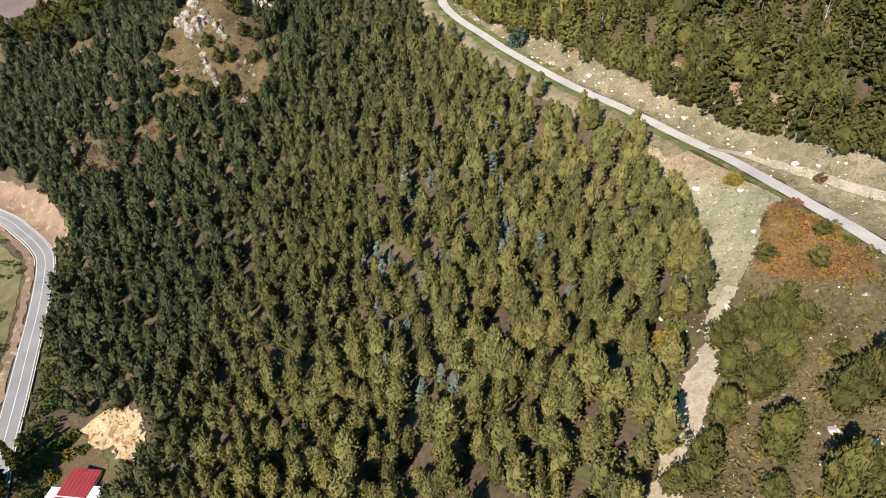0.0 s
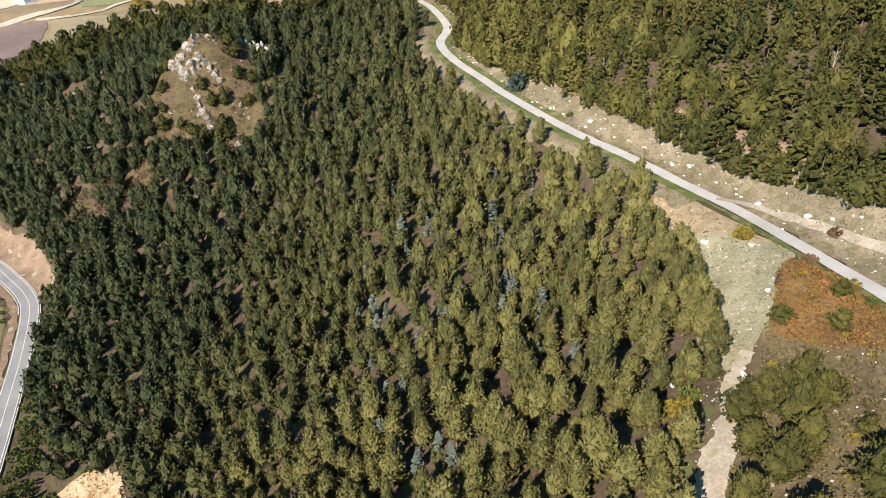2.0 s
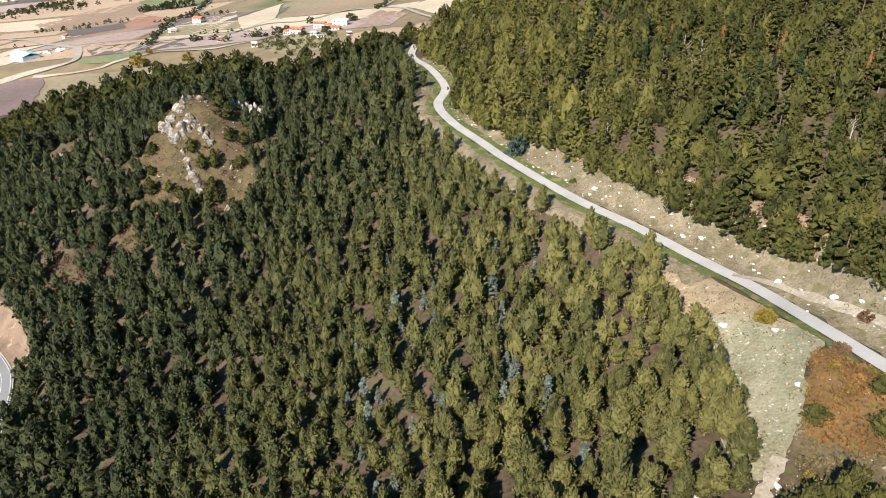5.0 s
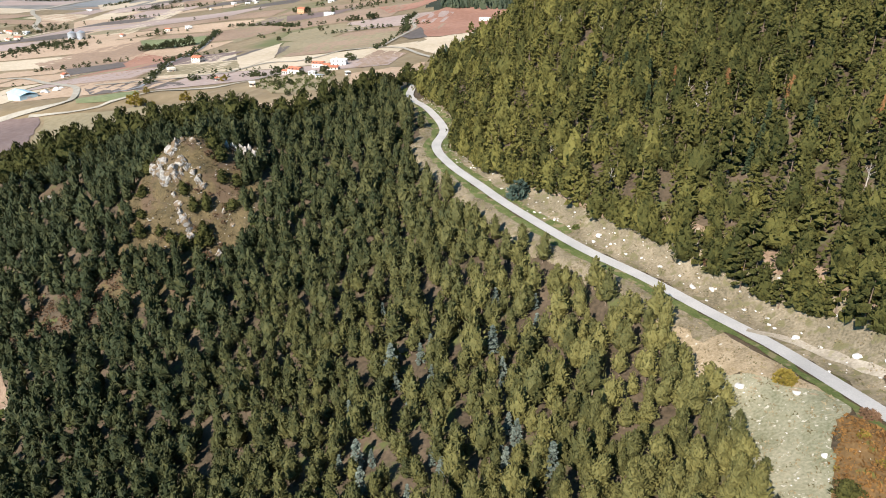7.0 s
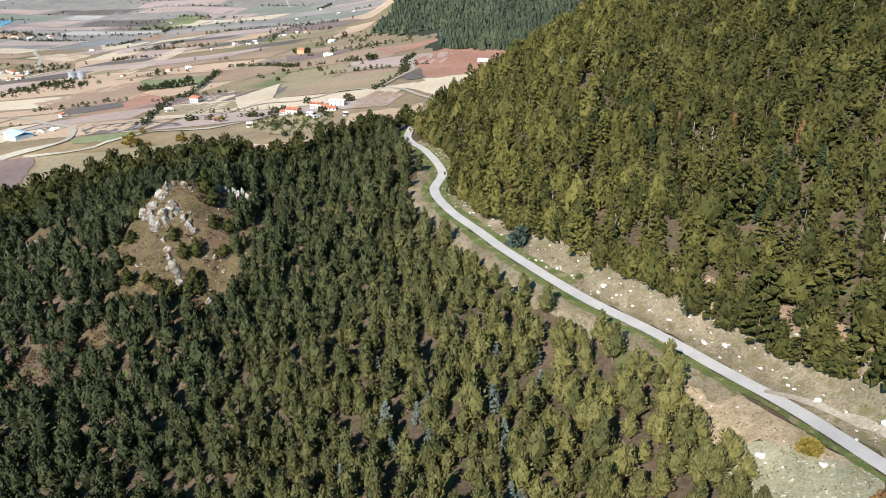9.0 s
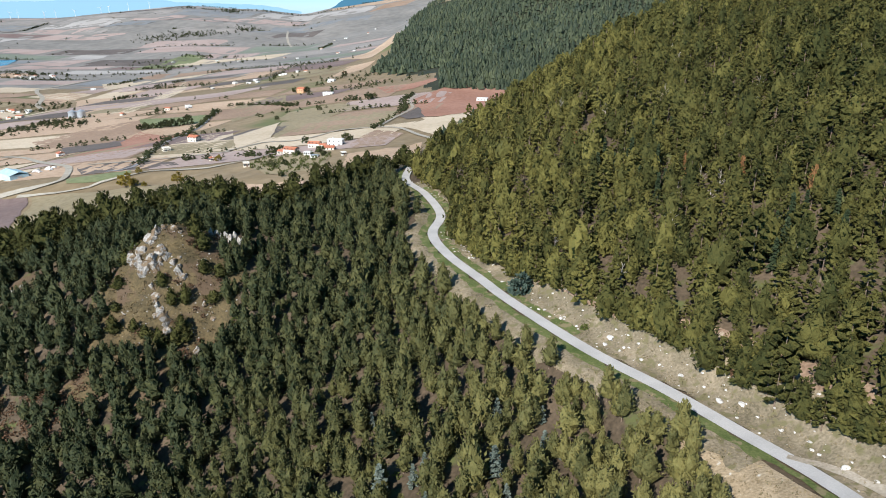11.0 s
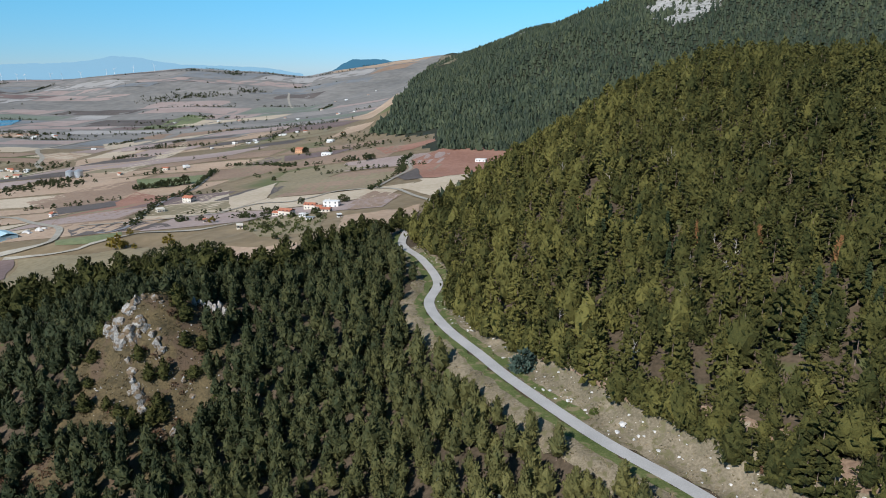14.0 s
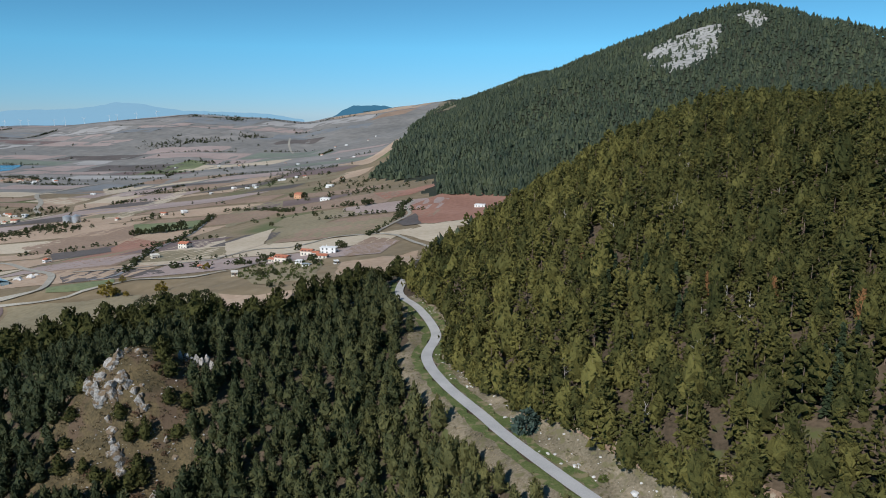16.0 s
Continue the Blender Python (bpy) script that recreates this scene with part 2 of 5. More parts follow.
def ground(x, y):
    """The height of the ground."""
    x, y = np.asarray(x, float), np.asarray(y, float)
    near = lattice(x, y) + 0.8 * waves(x, y, 17.0, 0.3) + 1.2 * waves(x, y, 41.0, 2.0)
    near = near + 16 * np.exp(-(((x + 112) / 20) ** 2) - ((y - 336) / 16) ** 2) - 10 * np.exp(-(((x + 88) / 14) ** 2) - ((y - 303) / 12) ** 2) + 2.5 * np.exp(-(((x + 60) / 22) ** 2) - ((y - 430) / 38) ** 2)
    near = near - 0.3 * np.maximum(0, y - 620) - 0.15 * np.maximum(0, -240 - x) + 0.03 * np.maximum(0, x - 300)
    valley = np.maximum(-108 + np.where(x < 0, 0.115 * x, 0.05 * x), -203) + 6 * waves(x, y, 260.0, 1.0) + 1.6 * waves(x, y, 110.0, 4.0)
    az = np.array(HORIZON)
    rim = np.interp(x / np.maximum(y, 300), az[:, 0], az[:, 1])
    rise = smooth(1900, 4500, y) ** 1.6
    valley = valley * (1 - rise) + (rim + (22 * waves(x, y, 330.0, 3.0) + 12 * waves(x, y, 150.0, 1.3) + 5 * waves(x, y, 60.0, 2.3)) * (1 - 0.8 * smooth(3500, 4500, y))) * rise
    mount, near_top = np.full(x.shape, -900.0), np.full(x.shape, 1e9)
    for a, b in zip(np.array(RIDGE[:-1], float), np.array(RIDGE[1:], float)):
        e = b[:2] - a[:2]
        t = np.clip(((x - a[0]) * e[0] + (y - a[1]) * e[1]) / (e @ e), 0, 1)
        off = np.hypot(x - a[0] - t * e[0], y - a[1] - t * e[1])
        mount, near_top = np.maximum(mount, a[2] + t * (b[2] - a[2]) - 0.36 * off), np.minimum(near_top, off)
    mount = mount - 0.5 * np.maximum(0, np.interp(y, *zip(*WOOD_EDGE)) + 10 - x)
    mount = mount + (15 * waves(x, y, 190.0, 5.0) + 16 * waves(x, y, 420.0, 2.6) - 26) * smooth(0, 350, near_top) + 4 * waves(x, y, 95.0, 6.0)
    far = 0.5 * (valley + mount) + np.sqrt((0.5 * (valley - mount)) ** 2 + 15**2)
    far = far - 400 * (1 - smooth(430, 640, y))
    z = 0.5 * (near + far) + np.sqrt((0.5 * (near - far)) ** 2 + 3**2)
    for line, flat, reach in ((HILL_LINE, 3.5, 20.0), (LOW_LINE, 5.0, 18.0)):
        s, high = beside(line, x, y)
        w = 1 - smooth(flat, reach, np.abs(s))
        z = z * (1 - w) + high * w
    return z


def mesh_of(name, verts, faces, mat, smooth_faces=False, parent=None, uv=None):
    """A mesh object from arrays of vertices and of triangles or quads."""
    me = bpy.data.meshes.new(name)
    verts, faces = np.asarray(verts, np.float32), np.asarray(faces, np.int32)
    k = faces.shape[1]
    me.vertices.add(len(verts))
    me.vertices.foreach_set("co", verts.ravel())
    me.loops.add(faces.size)
    me.loops.foreach_set("vertex_index", faces.ravel())
    me.polygons.add(len(faces))
    me.polygons.foreach_set("loop_start", np.arange(0, faces.size, k, dtype=np.int32))
    me.polygons.foreach_set("use_smooth", np.full(len(faces), smooth_faces))
    me.update(calc_edges=True)
    for m in mat if isinstance(mat, (list, tuple)) else (mat,):
        me.materials.append(m)
    ob = new(name, me)
    if parent:
        ob.parent = parent
    return ob


def steps(inner, outer, fine, grow=1.12, most=110.0):
    """Places along an axis: fine in the middle, ever wider outwards."""
    a, b = inner
    mid = list(np.arange(a, b + 0.1, fine))
    for sign, end in ((1, outer[1]), (-1, outer[0])):
        p, s = (mid[-1], fine) if sign > 0 else (mid[0], fine)
        while (p - end) * sign < 0:
            s = min(s * grow, most)
            p = p + sign * s
            mid = mid + [p] if sign > 0 else [p] + mid
    return np.array(mid)


gx, gy = steps((-230, 260), (-4600, 3400), 2.3, 1.07, 70.0), steps((60, 520), (-1500, 4850), 2.3, 1.06, 38.0)
GX, GY = np.meshgrid(gx, gy)
GZ = ground(GX, GY)
nx = len(gx)
ij = (np.arange(len(gy) - 1)[:, None] * nx + np.arange(nx - 1)[None]).ravel()
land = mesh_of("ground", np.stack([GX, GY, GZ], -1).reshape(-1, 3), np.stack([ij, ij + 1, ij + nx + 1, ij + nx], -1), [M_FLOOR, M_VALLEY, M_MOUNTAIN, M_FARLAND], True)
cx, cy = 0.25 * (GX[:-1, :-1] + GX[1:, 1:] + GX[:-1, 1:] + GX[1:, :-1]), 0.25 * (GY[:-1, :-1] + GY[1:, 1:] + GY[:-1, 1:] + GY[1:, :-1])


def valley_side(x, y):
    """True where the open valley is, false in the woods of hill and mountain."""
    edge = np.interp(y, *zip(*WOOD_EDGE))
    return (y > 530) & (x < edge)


# beyond 1900 m the pasture takes the colour with haze painted in
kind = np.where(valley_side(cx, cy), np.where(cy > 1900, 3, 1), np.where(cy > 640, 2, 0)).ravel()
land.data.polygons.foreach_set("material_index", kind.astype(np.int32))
tagged(land, "hilly ground of dry grass, forest soil and pasture", "ground", kind="structure")


def ribbon(name, line, width, mat, lift=0.15, across=4, label="", category="road", kind="structure", shift=0.0, ragged=0.0, on_line=False):
    """A strip laid along a line on the ground; ragged: how far its edges wander, in metres."""
    p = np.asarray(line, float)
    d = np.gradient(p[:, :2], axis=0)
    d /= np.linalg.norm(d, axis=1)[:, None]
    side = np.stack([d[:, 1], -d[:, 0]], -1)
    w = np.broadcast_to(np.asarray(width, float), (len(p),))
    v = np.linspace(-0.5, 0.5, across + 1)
    edge = np.zeros((len(p), across + 1))
    if ragged:
        r = np.random.default_rng(len(p))
        edge[:, 0], edge[:, -1] = r.normal(0, ragged, len(p)), r.normal(0, ragged, len(p))
    xy = p[:, None, :2] + side[:, None] * (w[:, None] * v[None] + shift + edge)[..., None]
    z = ground(xy[..., 0], xy[..., 1]) + lift
    if on_line:
        z = p[:, 2:3] + lift + 0 * z
    n = across + 1
    ij = (np.arange(len(p) - 1)[:, None] * n + np.arange(across)[None]).ravel()
    ob = mesh_of(name, np.concatenate([xy, z[..., None]], -1).reshape(-1, 3), np.stack([ij, ij + 1, ij + n + 1, ij + n], -1), mat, True)
    return tagged(ob, label, category, kind=kind)


def inside(poly, x, y):
    p = np.asarray(poly, float)
    hit = np.zeros(np.shape(x), bool)
    for (ax, ay), (bx, by) in zip(p, np.roll(p, -1, 0)):
        cross = (ay > y) != (by > y)
        with np.errstate(divide="ignore", invalid="ignore"):
            hit ^= cross & (x < (bx - ax) * (y - ay) / (by - ay) + ax)
    return hit


def drape(name, poly, mat, step=3.0, lift=0.12, ragged=0.0, label="", category="ground patch", seed=0):
    """A patch of ground cover with the given outline, laid on the ground."""
    bm = bmesh.new()
    p = np.asarray(poly, float)
    edge = []
    r = np.random.default_rng(seed + len(p))
    for a, b in zip(p, np.roll(p, -1, 0)):
        n = max(1, int(np.linalg.norm(b - a) / step))
        for t in range(n):
            q = a + (b - a) * t / n
            edge.append(q + r.normal(0, ragged, 2) if ragged else q)
    face = bm.faces.new([bm.verts.new((*q, 0)) for q in edge])
    lo, hi = p.min(0), p.max(0)
    for axis in (0, 1):
        for c in np.arange(lo[axis] + step, hi[axis], step):
            co, no = [0, 0, 0], [0, 0, 0]
            co[axis], no[axis] = c, 1
            bmesh.ops.bisect_plane(bm, geom=bm.verts[:] + bm.edges[:] + bm.faces[:], plane_co=co, plane_no=no)
    zs = ground(np.array([v.co.x for v in bm.verts]), np.array([v.co.y for v in bm.verts]))
    for v, z in zip(bm.verts, zs):
        v.co.z = z + lift
    bmesh.ops.recalc_face_normals(bm, faces=bm.faces[:])
    if bm.faces and sum(f.normal.z for f in bm.faces) < 0:
        bmesh.ops.reverse_faces(bm, faces=bm.faces[:])
    me = bpy.data.meshes.new(name)
    bm.to_mesh(me)
    bm.free()
    for f in me.polygons:
        f.use_smooth = True
    me.materials.append(mat)
    return tagged(new(name, me), label, category, kind="structure")



# ---- trees ----
rng = np.random.default_rng(7)


def tufted(seed, high, wide, tufts, points=6, low=0.18, top=0.6, droop=0.15, flat=0.7, size=0.34, star=0.55, tilt=0.16):
    """The needles of a conifer as star-shaped domes round a stem, densest outside: vertices and triangles."""
    r = np.random.default_rng(seed)
    vs, fs = [], []
    for k in range(tufts):
        u = (k + r.uniform(0, 1)) / tufts
        u = low + (1 - low) * u**0.9
        env = wide * ((1 - u) / (1 - low)) ** top * min(1.0, 0.6 + 2.0 * (u - low)) + 0.1
        a = 2.4 * k + r.uniform(-0.5, 0.5)
        rad = env * math.sqrt(r.uniform(0.15, 0.9))
        c = np.array([math.cos(a) * rad, math.sin(a) * rad, u * high - droop * rad])
        w = (size * wide + 0.15) * r.uniform(0.75, 1.3) * (0.7 + 0.3 * (1 - u))
        axis = np.array([math.cos(a) * 0.55 * rad / wide, math.sin(a) * 0.55 * rad / wide, 1.0]) + r.normal(0, tilt, 3)
        axis /= np.linalg.norm(axis)
        e1 = np.cross(axis, (0.3, 0.9, 0.1))
        e1 /= np.linalg.norm(e1)
        e2 = np.cross(axis, e1)
        b, n = len(vs), 2 * points
        for q in range(n):
            t = 6.2832 * q / n + r.uniform(-0.2, 0.2)
            k1 = w * (r.uniform(0.95, 1.4) if q % 2 == 0 else star * r.uniform(0.8, 1.15))
            lift = w * (r.uniform(-0.15, 0.45) if q % 2 == 0 else r.uniform(-0.45, -0.1))
            vs.append(c + (e1 * math.cos(t) + e2 * math.sin(t)) * k1 + axis * lift)
        vs.append(c + axis * w * r.uniform(0.7, 1.25) * flat + (e1 * r.normal() + e2 * r.normal()) * 0.15 * w)
        vs.append(c - axis * w * 0.55)
        fs += [(b + q, b + (q + 1) % n, b + n) for q in range(n)]
        fs += [(b + (q + 2) % n, b + q, b + n + 1) for q in range(0, n, 2)]
    return np.array(vs), np.array(fs)


def feathered(seed, high, wide, sprays, low=0.1, top=2.0, tiers=3.0, lumps=0.28, length=1.2, lift=0.5, sides=6, rings=5, core=0.68):
    """The crown of a pine: a lumpy body in tiers, feathered all over with sprays of needles: vertices and triangles."""
    r = np.random.default_rng(seed)
    k1, k2, k3, k4 = r.uniform(0, 6.28, 4)
    lean = r.normal(0, 0.05, 2)

    def at(u, phi):
        """Place on the crown's surface; u runs from its foot to its tip."""
        env = wide * (1 - u**top) ** 0.62 * min(1.0, 0.6 + 1.9 * u)
        wave = math.sin(2 * phi + k1 + 5 * u) + 0.8 * math.sin(3 * phi + k2 - 9 * u) + 0.9 * math.sin(6.2832 * tiers * u + k3 + 1.5 * math.sin(phi + k4))
        rad = env * (0.9 + lumps * 0.6 * wave) + 0.05
        h = high * (low + (1 - low) * u)
        return np.array((math.cos(phi) * rad + lean[0] * h, math.sin(phi) * rad + lean[1] * h, h + 0.12 * wave * wide * lumps))

    vs, fs = [], []
    for i in range(rings):
        for j in range(sides):
            p = at(i / rings * 0.97, 6.2832 * (j + 0.5 * (i % 2)) / sides)
            vs.append(p * (core, core, 0.96))
    vs += [at(0.0, 0.0) * (0, 0, 1) + (0, 0, 0.08 * high), at(0.95, 0.0) * (core, core, 1)]
    for i in range(rings - 1):
        for j in range(sides):
            q, m, n = i * sides + j, i * sides + (j + 1) % sides, sides
            fs += [(q, m, q + n), (m, m + n, q + n)]
    fs += [((j + 1) % sides, j, rings * sides) for j in range(sides)]
    fs += [((rings - 1) * sides + j, (rings - 1) * sides + (j + 1) % sides, rings * sides + 1) for j in range(sides)]
    for j in range(sprays):
        u, phi = min(0.985, ((j + r.uniform(0, 1)) / sprays) ** 1.05), 2.39996 * j + r.uniform(-0.35, 0.35)
        p = at(u, phi)
        e1, e2 = at(u, phi + 0.15) - p, at(min(1.0, u + 0.06), phi) - at(max(0.0, u - 0.06), phi)
        n = np.cross(e1, e2)
        n /= np.linalg.norm(n) + 1e-6
        rise = e2 / (np.linalg.norm(e2) + 1e-6)
        d = lift * rise + (1.1 - lift) * n + np.array((0, 0, 0.5 * lift)) + r.normal(0, 0.28, 3)
        d /= np.linalg.norm(d)
        side = np.cross(n + r.normal(0, 0.4, 3), d)
        side /= np.linalg.norm(side) + 1e-6
        face = np.cross(d, side)
        ln = length * r.uniform(0.7, 1.35) * (0.8 + 0.2 * (1 - u))
        w, b = 0.3 * ln, len(vs)
        p = p * (0.92, 0.92, 1.0) - n * r.uniform(0.0, 0.25) * wide * 0.3
        vs += [p - d * 0.45 * ln, p + side * w - face * 0.12 * ln, p + d * 0.65 * ln, p - side * w - face * 0.12 * ln]
        fs += [(b, b + 1, b + 2), (b, b + 2, b + 3)]
    return np.array(vs), np.array(fs)


def stem(high, thick, sides=5, lean=0.0):
    """A tapered trunk."""
    a = np.arange(sides) * 6.2832 / sides
    rings = []
    for u, w in ((-0.05, 1.25), (0.15, 0.9), (0.55, 0.6), (0.95, 0.15)):
        rings.append(np.stack([np.cos(a) * thick * w + lean * u * high, np.sin(a) * thick * w, np.full(sides, u * high)], -1))
    v = np.concatenate(rings)
    f = []
    for k in range(3):
        for i in range(sides):
            j = (i + 1) % sides
            f += [(k * sides + i, k * sides + j, k * sides + sides + j), (k * sides + i, k * sides + sides + j, k * sides + sides + i)]
    return v, np.array(f)


def stand(name, kinds, places, mat, label, category="trees", trunk=True, seed=1, tint=(0.0, 1.0), tone_of=None):
    """Many trees in one object. places: rows of x, y, scale, height scale."""
    r = np.random.default_rng(seed)
    vs, fs, ts, ms, base = [], [], [], [], 0
    z = ground(places[:, 0], places[:, 1])
    which = r.integers(0, len(kinds), len(places))
    turn = r.uniform(0, 6.283, len(places))
    tone = r.uniform(tint[0], tint[1], len(places))
    if tone_of is not None:
        tone = tone * tone_of(places[:, 0], places[:, 1])
    for k, (v, f, split) in enumerate(kinds):
        sel = np.where(which == k)[0]
        c, s = np.cos(turn[sel])[:, None], np.sin(turn[sel])[:, None]
        sc = places[sel, 2][:, None]
        x = (v[None, :, 0] * c - v[None, :, 1] * s) * sc + places[sel, 0][:, None]
        y = (v[None, :, 0] * s + v[None, :, 1] * c) * sc + places[sel, 1][:, None]
        h = v[None, :, 2] * places[sel, 3][:, None] + z[sel][:, None]
        vs.append(np.stack([x, y, h], -1).reshape(-1, 3))
        fs.append((f[None] + (np.arange(len(sel)) * len(v))[:, None, None] + base).reshape(-1, 3))
        ts.append(np.repeat(tone[sel], len(v)))
        ms.append(np.tile((np.arange(len(f)) < split).astype(np.int32), len(sel)))
        base += len(sel) * len(v)
    ob = mesh_of(name, np.concatenate(vs), np.concatenate(fs), [mat, M_BARK])
    at = ob.data.attributes.new("tint", "FLOAT", "POINT")
    at.data.foreach_set("value", np.concatenate(ts).astype(np.float32))
    ob.data.polygons.foreach_set("material_index", np.concatenate(ms))
    return tagged(ob, label, category, kind="stuff")


def grown(crown, trunk):
    """Trunk and crown together; the trunk's faces come first."""
    if trunk is None:
        return crown[0], crown[1], 0
    return np.vstack([trunk[0], crown[0]]), np.vstack([trunk[1], crown[1] + len(trunk[0])]), len(trunk[1])


def scatter(box, gap, keep, jitter=0.42, turn=0.0, seed=3):
    """Places on a shaken grid, where keep(x, y) holds."""
    r = np.random.default_rng(seed)
    x0, y0, x1, y1 = box
    c = math.hypot(x1 - x0, y1 - y0) / 2
    u, v = np.meshgrid(np.arange(-c, c, gap), np.arange(-c, c, gap * 0.95))
    u, v = u + r.uniform(-jitter, jitter, u.shape) * gap, v + r.uniform(-jitter, jitter, u.shape) * gap
    x = (x0 + x1) / 2 + u * math.cos(turn) - v * math.sin(turn)
    y = (y0 + y1) / 2 + u * math.sin(turn) + v * math.cos(turn)
    x, y = x.ravel(), y.ravel()
    ok = (x > x0) & (x < x1) & (y > y0) & (y < y1)
    x, y = x[ok], y[ok]
    ok = keep(x, y)
    return np.stack([x[ok], y[ok]], -1)


def sized(xy, mean, spread, seed):
    r = np.random.default_rng(seed)
    s = mean * np.clip(r.normal(1, spread, len(xy)), 0.5, 1.6)
    return np.column_stack([xy, s, s * r.uniform(0.85, 1.2, len(xy))])


CLEARING = [(64, 207), (62, 178), (64, 160), (61, 142), (58, 131), (55, 120), (50, 110), (46, 101), (41, 91), (36, 77), (31, 62), (27, 40), (140, 40), (140, 190)]


KNOLL = [(-131, 306), (-133, 324), (-127, 338), (-114, 347), (-98, 351), (-90, 341), (-86, 322), (-85, 303), (-90, 296), (-104, 295), (-120, 299)]


CUT_BANK = [(-222, 286), (-204, 276), (-190, 265), (-178, 254.5), (-167, 243), (-158, 242), (-160, 252), (-172, 268), (-188, 283), (-215, 300), (-228, 304)]


def near_wood(x, y):
    s, _ = beside(HILL_LINE, x, y)
    low, _ = beside(LOW_LINE, x, y)
    bald = inside(KNOLL, x, y) | inside(CUT_BANK, x, y)
    bald |= (((x + 186) / 24) ** 2 + ((y - 362) / 15) ** 2) < 1
    bald |= ((((x + 152) / 26) ** 2 + ((y - 286) / 15) ** 2) < 1) & (np.sin(x * 12.9 + y * 4.1) > 0.5)
    bald |= inside([(-98, 340), (-98, 350), (-80, 352), (-80, 340)], x, y)
    bald |= (((x - 46) / 5) ** 2 + ((y - 111) / 7) ** 2) < 1
    yard = (((x + 103) / 16) ** 2 + ((y - 134) / 20) ** 2) < 1
    return (s > np.interp(y, (150, 200, 330, 400, 480), (9, 12.0, 12.5, 10.5, 9))) & (low < -6) & ~inside(CLEARING, x, y) & ~bald & ~yard & (y < np.interp(x, (-200, -100, -70, -45, -20, 0), (392, 384, 396, 432, 480, 505)))


HILL_GAP = (23, 17.5, 15.5, 13, 11.5, 10.5, 10.5, 11.5, 12.5, 12, 9, 8, 7)


def hill_wood(x, y):
    s, _ = beside(HILL_LINE, x, y)
    gap = np.interp(y, (100, 150, 162, 174, 186, 197, 210, 222, 250, 275, 298, 330, 420), HILL_GAP)
    return (s < -gap) & (ground(x, y) > -101)



def spire(seed, high, wide):
    """A far conifer: ragged skirts of boughs round a blunt top."""
    r = np.random.default_rng(seed)
    vs, fs = [], []
    blunt = r.uniform(0.55, 1.0)
    for z0, z1, w in ((0.0, 0.7, 1.0), (0.42, r.uniform(0.85, 1.05), 0.75 * blunt)):
        n, b = 5, len(vs)
        a = np.arange(n) * 6.2832 / n + r.uniform(0, 1)
        for q in a:
            k = w * wide * r.uniform(0.6, 1.35)
            vs.append((math.cos(q) * k, math.sin(q) * k, high * (z0 + r.uniform(0, 0.16))))
        vs.append((r.normal(0, 0.6), r.normal(0, 0.6), high * z1))
        fs += [(b + q, b + (q + 1) % n, b + n) for q in range(n)]
    return np.array(vs), np.array(fs)


def thing(name, label, category, group="", at=None):
    """An empty at the foot of a thing, which its parts hang from."""
    ob = new(name)
    if at is not None:
        ob.matrix_basis = at
    return tagged(ob, label, category, group)


def tinted(ob, value):
    a = ob.data.attributes.new("tint", "FLOAT", "POINT")
    a.data.foreach_set("value", np.full(len(ob.data.vertices), value, np.float32))
    return ob


def tree(name, label, group, crown, trunk, mat, at, category="tree", tint=0.5, bark=None):
    """A tree of trunk and crown."""
    root = thing(name, label, category, group, at)
    mesh_of("trunk", *trunk, bark or M_BARK, True, root)
    tinted(mesh_of("crown", *crown, mat, False, root), tint)
    return root


def put(x, y, scale=1.0, high=None, turn=0.0, lift=0.0):
    """A pose on the ground."""
    z = float(ground(np.array([x]), np.array([y]))[0]) + lift
    return Matrix.LocRotScale((x, y, z), Euler((0, 0, turn)), (scale, scale, high or scale))


kinds_near = [grown(feathered(20 + k, 9.0, 2.85, 84, top=1.4 + 0.2 * k, length=1.3, low=0.06, lumps=0.32, core=0.76), stem(8.5, 0.17, 4)) for k in range(8)]
kinds_mid = [grown(feathered(120 + k, 9.2, 2.5, 140, top=1.4 + 0.2 * k, low=0.08 + 0.06 * (k % 3), lumps=0.32, length=1.0, core=0.76), stem(8.7, 0.17, 4)) for k in range(8)]
kinds_hill = [grown(feathered(40 + k, 9.6 + 0.6 * (k % 3), 3.0 + 0.15 * k, 112, top=1.3 + 0.25 * (k % 4), low=0.05 + 0.04 * (k % 3), tiers=3.4 + 0.4 * (k % 3), lumps=0.4, length=1.3, lift=0.28, core=0.68), stem(9.2, 0.17, 4)) for k in range(7)]
kinds_hill += [grown(tufted(50 + k, 10.2 + 0.6 * (k % 3), 2.8 + 0.25 * k, 32, 4, top=0.4 + 0.08 * (k % 3), low=0.08 + 0.05 * (k % 3), droop=0.1 * (k % 2), flat=0.6 + 0.12 * (k % 3), size=0.24, star=0.4, tilt=0.4), stem(9.8, 0.17, 4)) for k in range(4)]
kinds_far = [(*spire(60 + k, 11.0, 3.0), 0) for k in range(12)]
near_xy = scatter((-250, 30, 110, 545), 5.2, near_wood, 0.58, 0.5)
hill_xy = scatter((-20, 90, 330, 640), 5.4, hill_wood, 0.58, 0.3, 5)
# a close row of trees along the lower edge of the hillside wood
rr = np.random.default_rng(59)
row = HILL_LINE[(HILL_LINE[:, 1] > 120) & (HILL_LINE[:, 1] < 440)]
along = np.gradient(row[:, :2], axis=0)
along /= np.linalg.norm(along, axis=1)[:, None]
off = np.interp(row[:, 1], (100, 150, 162, 174, 186, 197, 210, 222, 250, 275, 298, 330, 420), HILL_GAP) + rr.uniform(0.2, 2.6, len(row))
hill_xy = np.vstack([hill_xy, row[:, :2] - np.stack([along[:, 1], -along[:, 0]], -1) * off[:, None]])
